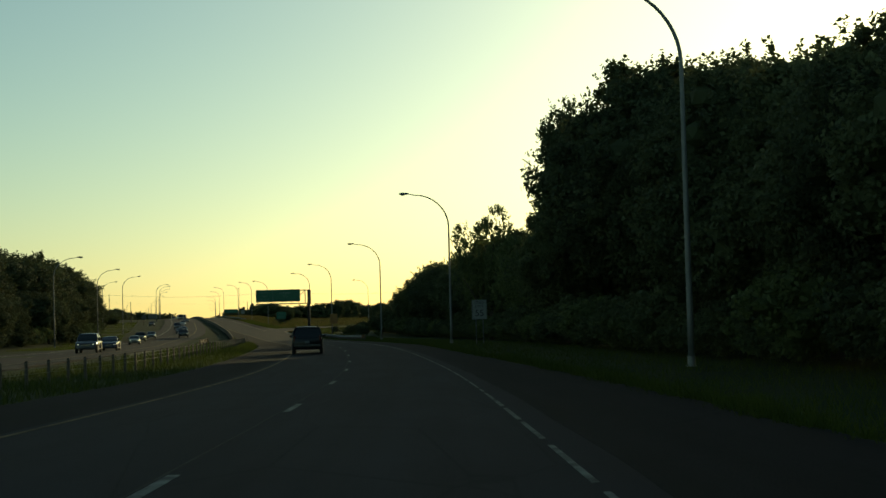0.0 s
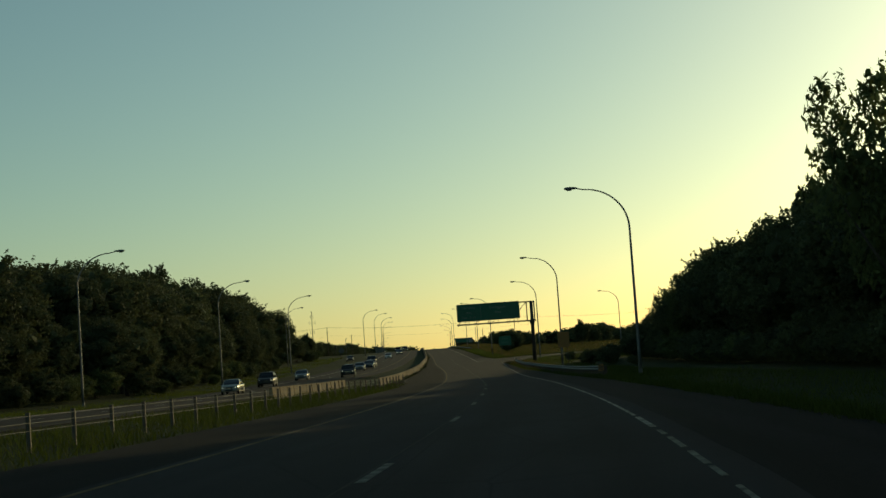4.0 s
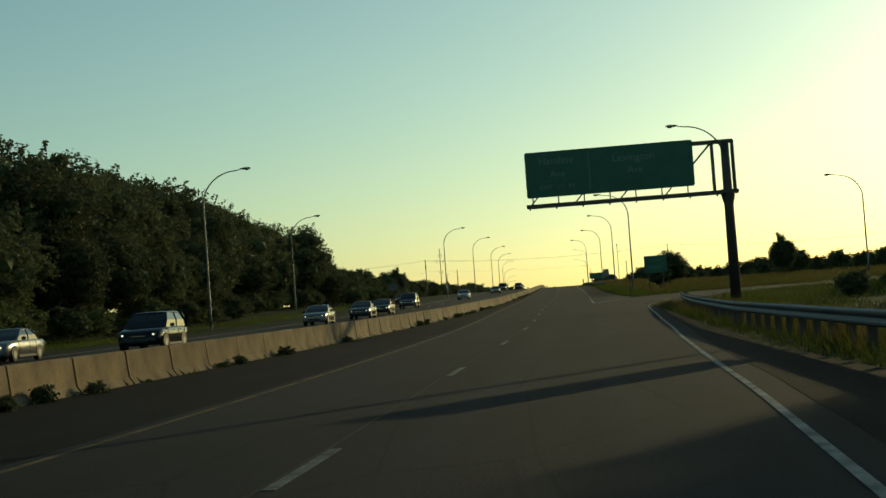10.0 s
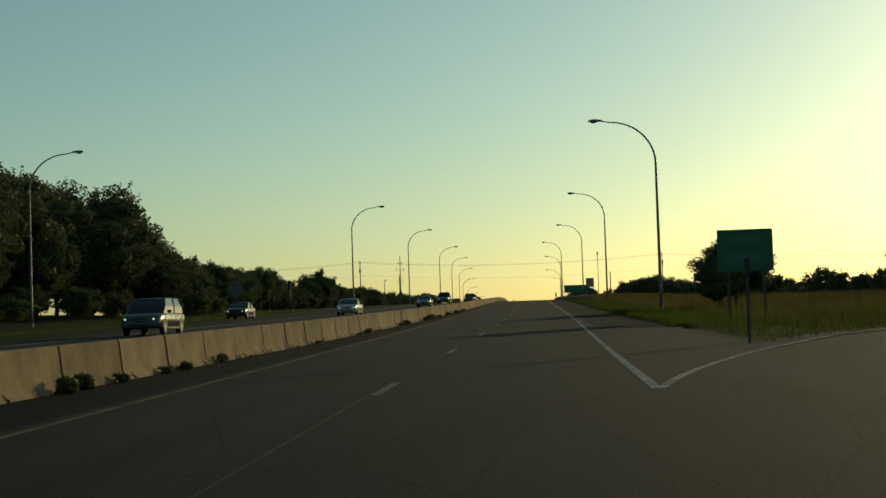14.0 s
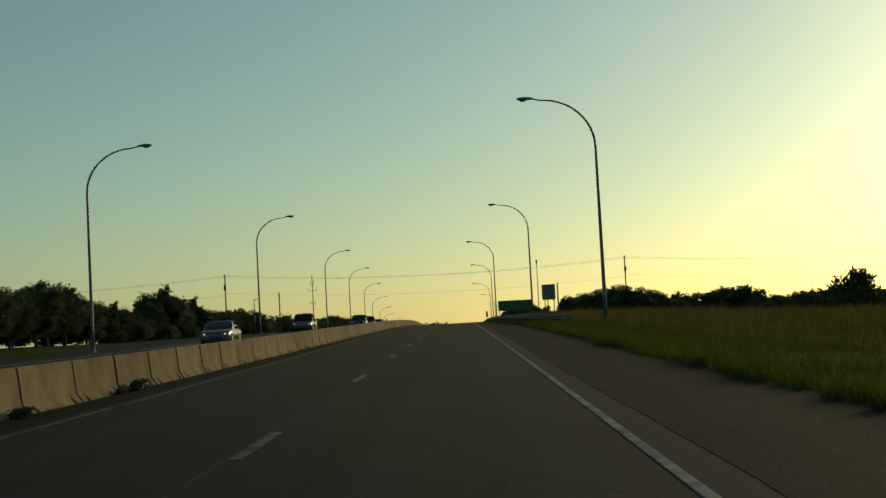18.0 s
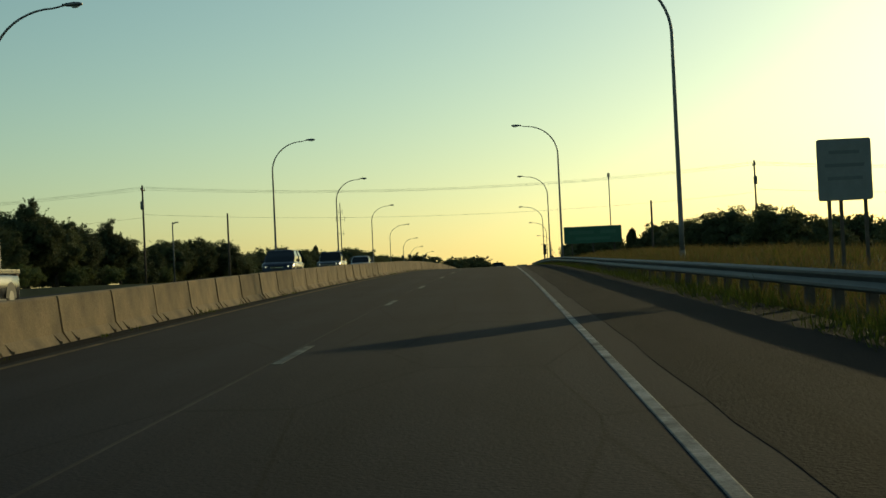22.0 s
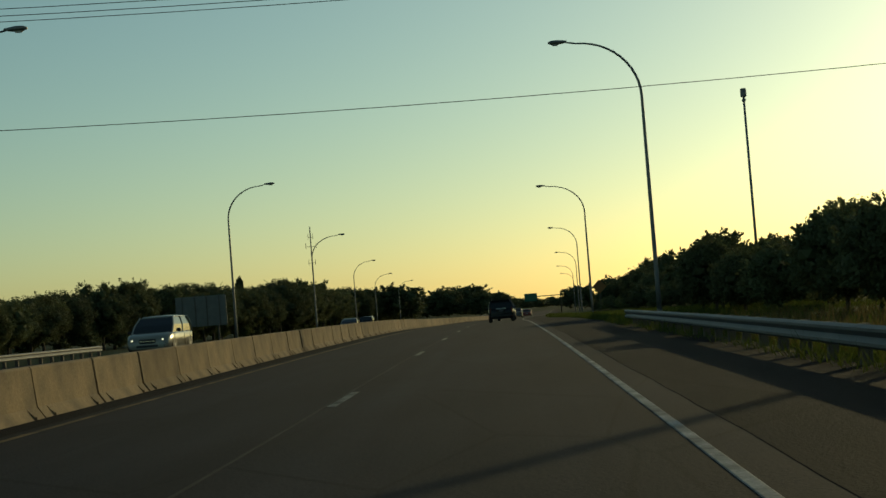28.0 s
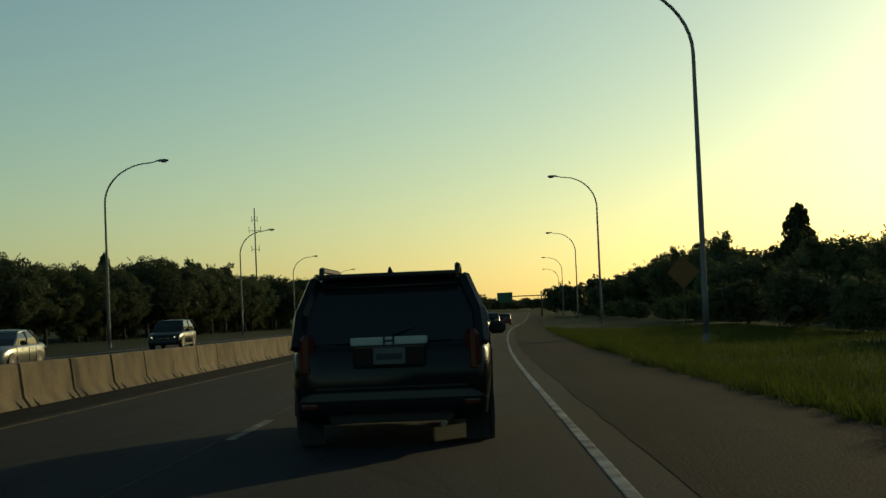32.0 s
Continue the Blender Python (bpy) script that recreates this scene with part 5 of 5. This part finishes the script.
    for sx in (-1, 1):
        for (ya, yb, r) in ((rf, rt, 0.05 if kind not in ("suv", "van") else 0.07), (ff, ft, 0.035), ((rf + ff) / 2 - 0.05, (rt + ft) / 2, 0.035)):
            part("pillar", Shape().tube([(sx * bw * 0.995, ya, z0), (sx * bw * 0.965, ya + (yb - ya) * 0.45, z0 + (z1 - z0) * 0.45), (sx * tw, yb, z1 - 0.05)], r, 6).mesh("pillar", body_paint), root)
        part("mirror", Shape().box(sx * (hw + 0.1), ff - 0.45, belt + 0.06, 0.2, 0.1, 0.15, 0.04).mesh("mirror", TRIM), root)
        part("sill", Shape().box(sx * (hw - 0.03), -0.05, low + 0.02, 0.06, ln * 0.45, 0.1, 0.02).mesh("sill", TRIM), root)
        # lights
        part("headlight", Shape().box(sx * hw * 0.7, -y0 - 0.11, belt - 0.3, hw * 0.26, 0.16, 0.13, 0.05).mesh("headlight", LAMP_GLASS), root)
        if lit:
            part("bulb", Shape().box(sx * hw * 0.68, -y0 - 0.035, belt - 0.3, 0.085, 0.03, 0.07, 0.02).mesh("bulb", HEAD), root)
        for yd in (rf + (ff - rf) * 0.2, (rf + ff) / 2 - 0.05, ff - 0.12):
            part("door_seam", Shape().box(sx * (hw - 0.004), yd, (low + belt) / 2 + 0.02, 0.018, 0.012, belt - low - 0.24).mesh("door_seam", TRIM), root)
        for yd in ((rf + ff) / 2 - 0.25, (rf + ff) / 2 + 0.85):
            part("door_handle", Shape().box(sx * (hw + 0.002), yd - 0.2, belt - 0.15, 0.035, 0.16, 0.03, 0.01).mesh("door_handle", body_paint), root)
        tall = kind in ("suv", "van", "wagon", "pickup")
        part("tail_light", Shape().box(sx * hw * (0.815 if tall else 0.8), y0 + (0.1 if tall else 0.06), belt - (0.1 if tall else 0.2), 0.15 if tall else hw * 0.4, 0.22, 0.42 if tall else 0.16, 0.05).mesh("tail_light", TAIL), root)
        for side_y in (y0 + ln * 0.19, y0 + ln * 0.81):
            wh = part("wheel", Shape().tube([(sx * (hw - 0.22), side_y, wr), (sx * (hw - 0.2), side_y, wr), (sx * (hw - 0.03), side_y, wr), (sx * (hw + 0.0), side_y, wr)], [wr * 0.88, wr, wr, wr * 0.9], 20).mesh("wheel", TYRE, False), root)
            part("rim", Shape().tube([(sx * (hw - 0.02), side_y, wr), (sx * (hw + 0.008), side_y, wr)], [wr * 0.6, wr * 0.54], 16).mesh("rim", RIM), wh)
            arch = [(side_y + (wr + 0.07) * math.cos(math.pi * k / 10), wr + (wr + 0.07) * math.sin(math.pi * k / 10)) for k in range(11)]
            av = [(sx * (hw - 0.26), y, z) for y, z in arch] + [(sx * (hw + 0.002), y, z) for y, z in arch]
            part("wheel_arch", mesh_of("wheel_arch", av, [(k, k + 1, 12 + k, 11 + k) for k in range(10)] + [tuple(range(11, 22)), tuple(range(10, -1, -1))], TRIM), root)
    part("grille", Shape().box(0, -y0 - 0.03, belt - 0.36, hw * 0.75, 0.08, 0.2, 0.03).mesh("grille", TRIM), root)
    part("grille_bar", Shape().box(0, -y0 + 0.012, belt - 0.36, hw * 0.78, 0.02, 0.03, 0.008).mesh("grille_bar", CHROME), root)
    part("front_bumper", Shape().box(0, -y0 - 0.04, low + 0.16, wd * 0.84, 0.2, 0.22, 0.07).mesh("front_bumper", body_paint), root)
    part("rear_bumper", Shape().box(0, y0 + 0.04, low + 0.2, wd * 0.9, 0.2, 0.2, 0.07).mesh("rear_bumper", CHROME if kind == "pickup" else body_paint), root)
    part("lower_grille", Shape().box(0, -y0 + 0.0, low + 0.17, wd * 0.5, 0.14, 0.1, 0.03).mesh("lower_grille", TRIM), root)
    if not rails or kind != "suv" or body_paint.name != "dark_slate_paint":
        part("number_plate", Shape().box(0, y0 - 0.015, belt - 0.3, 0.31, 0.02, 0.16, 0.01).mesh("number_plate", PLATE), root)
    part("windscreen_base", Shape().box(0, ff + 0.03, belt - 0.005, bw * 1.7, 0.1, 0.05, 0.02).mesh("windscreen_base", TRIM), root)
    if kind == "pickup":
        part("bed", Shape().box(0, y0 + 1.05, belt + 0.02, wd * 0.82, 1.9, 0.04).mesh("bed", TRIM), root)
        for sx in (-1, 1):
            part("bed_rail", Shape().box(sx * hw * 0.9, y0 + 1.05, belt + 0.06, 0.12, 1.95, 0.14, 0.03).mesh("bed_rail", body_paint), root)
    if rails:
        for sx in (-1, 1):
            part("roof_rail", Shape().tube([(sx * tw * 0.93, rt + 0.1, ht - 0.02), (sx * tw * 0.93, rt + 0.16, ht + 0.07), (sx * tw * 0.93, ft - 0.4, ht + 0.07), (sx * tw * 0.93, ft - 0.3, ht - 0.02)], 0.03, 6).mesh("roof_rail", TRIM), root)
    return root


P_BLACK = mat("black_car_paint", (0.008, 0.009, 0.01), 0.3, vary=0.1, bump=0, spec=0.3)
P_SLATE = mat("dark_slate_paint", (0.007, 0.010, 0.012), 0.16, vary=0.15, scale=3, bump=0, spec=0.22)
P_SILVER, P_WHITE = paint("silver_car_paint", (0.15, 0.15, 0.147)), paint("white_car_paint", (0.34, 0.34, 0.33))
P_BLUE, P_GREY = paint("dark_blue_paint", (0.014, 0.019, 0.036)), paint("grey_car_paint", (0.06, 0.062, 0.065))
P_CREAM, P_RED = paint("cream_car_paint", (0.24, 0.23, 0.19)), paint("dark_red_paint", (0.1, 0.015, 0.015))

# the dark vehicle ahead, with its own rear details
lead = vehicle("suv", "dark slate sport utility vehicle with a chrome tailgate bar", P_SLATE, rails=True)
lead.matrix_basis = along(802.8 + 2.39, -1.82, -0.05, 0)
hb = -2.39
part("tailgate_bar", Shape().box(0, hb - 0.03, 1.105, 0.74, 0.04, 0.075, 0.012).mesh("tailgate_bar", SATIN), lead, label="chrome bar with the sky's bluish sheen painted in")
em = Shape().box(-0.045, hb - 0.055, 1.11, 0.02, 0.01, 0.08).box(0.045, hb - 0.055, 1.11, 0.02, 0.01, 0.08).box(0, hb - 0.055, 1.105, 0.08, 0.01, 0.018)
part("emblem", em.mesh("emblem", TRIM), lead)
pl = part("number_plate_surround", Shape().box(0, hb - 0.02, 0.955, 0.7, 0.03, 0.2, 0.03).mesh("number_plate_surround", P_SLATE), lead)
part("plate", Shape().box(0, hb - 0.04, 0.96, 0.31, 0.012, 0.155, 0.008).mesh("plate", PLATE), pl)
part("plate_bar", Shape().box(0, hb - 0.049, 0.955, 0.25, 0.006, 0.06).mesh("plate_bar", SIGN_BLACK), pl)
part("tailgate_seam", Shape().box(0, hb - 0.002, 0.66, 1.45, 0.012, 0.018).mesh("tailgate_seam", TRIM), lead)
part("roof_aerial", Shape().tube([(0, hb + 0.7, 1.76), (0, hb + 0.62, 1.82)], [0.035, 0.012], 8).mesh("roof_aerial", TRIM), lead)
for sx in (-1, 1):
    part("mud_flap", Shape().box(sx * 0.82, hb + 0.5, 0.2, 0.24, 0.02, 0.22).mesh("mud_flap", TRIM), lead)
    part("reflector", Shape().box(sx * 0.78, hb - 0.06, 0.5, 0.16, 0.02, 0.045, 0.01).mesh("reflector", TAIL), lead)
part("rear_wiper", Shape().tube([(0.02, hb + 0.08, 1.16), (0.3, hb + 0.17, 1.24), (0.5, hb + 0.2, 1.27)], 0.012, 5).mesh("rear_wiper", TRIM), lead)
part("spoiler", Shape().box(0, hb + 0.38, 1.74, 1.35, 0.24, 0.05, 0.02).mesh("spoiler", P_SLATE), lead)
part("exhaust", Shape().tube([(0.5, hb + 0.3, 0.3), (0.5, hb - 0.05, 0.3)], 0.035, 10).mesh("exhaust", CHROME), lead)
part("skid_plate", Shape().box(0, hb + 0.05, 0.38, 1.2, 0.1, 0.1, 0.02).mesh("skid_plate", TRIM), lead)
v = vehicle("suv", "black sport utility vehicle with a roof rack on the highway", P_BLACK, rails=True)
v.matrix_basis = along(95.0 + 2.4, -6.3, 0.0, 0)
v = vehicle("suv", "dark grey sport utility vehicle farther ahead in the lane", P_GREY)
v.matrix_basis = along(851, -1.7, 0.0, 0)

ONCOMING = [
    ("suv", P_GREY, 137.3, -25.7, "dark grey sport utility vehicle oncoming with lit headlights"), ("sedan", P_BLUE, 156.4, -25.7, "dark blue car oncoming with lit headlights"),
    ("sedan", P_CREAM, 248.5, -28.6, "pale cream car on the oncoming lanes"), ("suv", P_BLACK, 277.5, -28.6, "black sport utility vehicle oncoming with lit headlights"), ("sedan", P_SILVER, 307, -27.0, "silver car on the oncoming lanes"),
    ("suv", P_SLATE, 307.5, -20.6, "dark sport utility vehicle oncoming with lit headlights"), ("sedan", P_SILVER, 351.5, -20.4, "silver car oncoming beside the concrete barrier"),
    ("sedan", P_BLUE, 367, -19.3, "dark blue car oncoming beside the concrete barrier"), ("sedan", P_BLACK, 380, -19.3, "black car oncoming beside the concrete barrier"),
    ("van", P_GREY, 412, -20.4, "grey minivan on the oncoming lanes"), ("sedan", P_WHITE, 468, -18.0, "white car on the oncoming lanes"), ("sedan", P_BLACK, 468, -27.5, "black car on the oncoming side road"),
    ("sedan", P_SILVER, 526, -15.8, "silver car passing the concrete barrier"), ("pickup", P_GREY, 582, -16.6, "grey pickup truck on the oncoming lanes"), ("pickup", P_GREY, 663, -15.2, "grey pickup truck with chrome grille oncoming"),
    ("suv", P_WHITE, 690, -15.4, "white sport utility vehicle oncoming with lit headlights"), ("van", P_CREAM, 756, -17.0, "pale minivan oncoming with lit headlights"),
    ("van", P_BLUE, 630.2, -14.4, "dark blue minivan passing beyond the concrete barrier"),
    ("sedan", P_CREAM, 838.5, -17.4, "pale cream car passing beyond the barrier"), ("suv", P_BLACK, 876, -20.0, "black sport utility vehicle beyond the concrete barrier"),
]
for kind, colour, s, o, label in ONCOMING:
    v = vehicle(kind, label, colour)
    v.matrix_basis = along(s, o, -0.003, 180)
for s, o, kind, colour in ((905, -1.6, "sedan", P_GREY), (940, -5.4, "suv", P_BLACK), (975, -1.8, "sedan", P_RED), (1010, -5.3, "sedan", P_SILVER)):
    v = vehicle(kind, "far car in the traffic ahead", colour)
    v.matrix_basis = along(s, o, 0.0, 0)

# ---- grass and weeds ----


def grass(name, label, spots, material, seed, lo, hi, width=0.022):
    """Upright bent blades at spots (x, y, z), as one mesh; the sward is higher and lower in patches."""
    rg = np.random.default_rng(seed)
    p = np.array(spots)
    n = len(p)
    patch = 0.5 + 0.25 * np.sin(p[:, 0] * 1.3 + np.sin(p[:, 1] * 0.7) * 1.7) + 0.25 * np.sin(p[:, 1] * 0.45 + p[:, 0] * 0.6)
    h = ((lo + (hi - lo) * rg.uniform(0, 1, n) ** 1.4) * (0.6 + 0.75 * patch))[:, None]
    a = rg.uniform(0, 6.283, n)
    side = np.stack([np.cos(a), np.sin(a), 0 * a], 1) * width
    lean = np.stack([rg.normal(0, 0.42, n), rg.normal(0, 0.42, n), np.ones(n)], 1) * h
    v = np.stack([p - side, p + side, p + lean * 0.6 + side * 0.6, p + lean * 0.6 - side * 0.6, p + lean], 1).reshape(-1, 3)
    i = np.arange(n)[:, None] * 5
    quads = (i + np.array([0, 1, 2, 3])).tolist()
    tris = (i + np.array([3, 2, 4])).tolist()
    ob = new(name, mesh_of(name, v.tolist(), quads + tris, material))
    return tagged(ob, label, "grass", kind="stuff")


def spots(n, s0, s1, o0, o1, seed, power=1.6):
    rg = random.Random(seed)
    out = []
    for _ in range(n):
        s, o = rg.uniform(s0, s1), o0
        o += (o1 - o) * rg.random() ** power
        p = at(s, o)
        out.append((p.x, p.y, road_z(p.y) + ground_dz(p.y, p.x - edge_x(p.y)) - 0.1))
    return out


def tufts(n, s0, s1, seed, spread=0.3):
    """Clumps of blades that hang over the broken edge of the paving."""
    rg = random.Random(seed)
    out = []
    for _ in range(n):
        s = rg.uniform(s0, s1)
        o = right_edge(s) + ragged(s) + abs(rg.gauss(0, spread)) - 0.06
        for _ in range(rg.randint(8, 26)):
            p = at(s + rg.gauss(0, 0.14), o + rg.gauss(0, 0.09))
            out.append((p.x, p.y, road_z(p.y) - 0.06))
    return out


def off_ramp(q):
    """True where a spot is not on the exit ramp's paving."""
    s, o = q[1], q[0] - edge_x(q[1])
    if s < 336 or s > 402:
        return o > right_edge(s) + 0.1 or s > 402
    far_side = lerp_table(o, [(b, a) for a, b in RAMP_LEFT[5:]])
    return s > far_side + 1.6 or (s < 386 and o > lerp_table(s, RAMP_RIGHT[:12]) + 2.2)


grass("verge_grass", "green mown verge grass beside the shoulder", spots(150000, 396, 530, 3.1, 16, 1, 1.5), GREEN_GRASS, 1, 0.1, 0.42, 0.012)
grass("verge_grass", "long dry grass on the bank behind the guardrail", spots(70000, 526, 740, 3.6, 17, 2), DRY_GRASS, 2, 0.2, 0.6, 0.013)
grass("bank_grass", "green grass between the dry stems on the bank", spots(50000, 524, 760, 3.5, 17, 12), GREEN_GRASS, 12, 0.12, 0.45, 0.015)
grass("verge_grass", "green verge grass beside the shoulder", spots(150000, 750, 890, 3.1, 16, 3), GREEN_GRASS, 3, 0.1, 0.42, 0.012)
grass("edge_grass", "ragged grass tufts along the broken edge of the shoulder", tufts(1500, 396, 532, 21), GREEN_GRASS, 21, 0.12, 0.4, 0.011)
grass("edge_grass", "ragged grass tufts along the broken edge of the shoulder", tufts(1500, 748, 900, 22), GREEN_GRASS, 22, 0.12, 0.4, 0.011)
grass("edge_grass", "shaded grass tufts along the edge of the shoulder", tufts(1500, 5, 200, 23), GREEN_GRASS, 23, 0.1, 0.35, 0.012)
grass("verge_grass", "shaded verge grass below the trees", spots(60000, 5, 262, 3.1, 12, 4, 1.2), GREEN_GRASS, 4, 0.1, 0.35, 0.014)
grass("verge_grass", "rough grass inside the exit ramp", [q for q in spots(34000, 318, 402, 4, 30, 5, 1.0) if off_ramp(q)], GREEN_GRASS, 5, 0.2, 0.6, 0.016)
grass("median_grass", "long dry grass in the median below the cable fence", spots(40000, 30, 236, -18.5, -10.8, 6, 1.0), GREEN_GRASS, 6, 0.15, 0.5, 0.016)
grass("field_grass", "dry long grass in the field by the ramp", [q for q in spots(70000, 390, 560, 7, 70, 7, 1.3) if off_ramp(q)], DRY_GRASS, 7, 0.3, 0.8, 0.016)
grass("field_grass", "green long grass in the field by the ramp", [q for q in spots(60000, 390, 560, 9, 70, 8, 1.3) if off_ramp(q)], GREEN_GRASS, 8, 0.25, 0.7, 0.016)
grass("verge_grass", "grass verge beyond the oncoming lanes", spots(30000, 190, 560, -42, -33, 13, 1.0), GREEN_GRASS, 13, 0.1, 0.4, 0.03)
grass("rail_grass", "rough grass growing up under the guardrail", spots(26000, 528, 756, 2.75, 3.9, 31, 0.9), GREEN_GRASS, 31, 0.18, 0.5, 0.012)
grass("rail_grass", "rough grass growing up under the guardrail by the merging lane", [q for q in spots(16000, 190, 336, 2.6, 4.4, 32, 1.0) if q[0] - edge_x(q[1]) > right_edge(q[1]) - 0.1], GREEN_GRASS, 32, 0.18, 0.5, 0.012)
weeds = []
rg = random.Random(9)
s = 234.0
while s < 700:
    if rg.random() < (0.6 if s < 460 else 0.3):
        o = lerp_table(s, BARRIER) + 0.38
        for _ in range(rg.randint(10, 34)):
            p = at(s + rg.gauss(0, 0.25), o + abs(rg.gauss(0, 0.1)))
            weeds.append((p.x, p.y, road_z(s) - 0.02))
    s += rg.uniform(0.8, 2.4)
grass("barrier_weeds", "clumps of weeds growing along the foot of the concrete barrier", weeds, GREEN_GRASS, 10, 0.03, 0.14, 0.012)
for i, s in enumerate((268.5, 270.5, 273, 290, 301, 342, 356)):
    p = plant(BUSH[i % 2], s, lerp_table(s, BARRIER) + 0.55, rg.uniform(0.3, 0.6))
WEED = tree_kind("weed", "leafy weed growing at a joint of the concrete barrier", 95, 420, 0.075, 16, LEAF_A, (1.1, 1.1, 1.0), 0.0, 0.0, "weed", False)
s = 240.0
while s < 470:
    if rg.random() < 0.6:
        plant(WEED, s + rg.uniform(-0.3, 0.3), lerp_table(s, BARRIER) + rg.uniform(0.36, 0.5), rg.uniform(0.25, 0.62), rg.uniform(0.8, 1.2))
    s += 3.2 if rg.random() < 0.7 else 1.6
# rough growth beyond the guardrail by the merging lane
grass("verge_grass", "rough grass behind the guardrail by the merging lane", [q for q in spots(36000, 186, 338, 2.2, 11, 14, 1.1) if q[0] - edge_x(q[1]) > right_edge(q[1]) + 0.15], GREEN_GRASS, 14, 0.1, 0.4, 0.018)
grass("verge_grass", "tall rough grass round the guardrail posts", spots(12000, 270, 338, 2.9, 6.5, 15, 1.0), DRY_GRASS, 15, 0.25, 0.6, 0.014)

# low undergrowth behind the last trees beside the road
for i in range(30):
    plant(BUSH[i % 3], 838 + 6.2 * i, 27.0 + 3.0 * math.sin(i * 2.3) + 0.03 * i, 2.6 + 0.7 * math.sin(i * 1.7), 1.3)
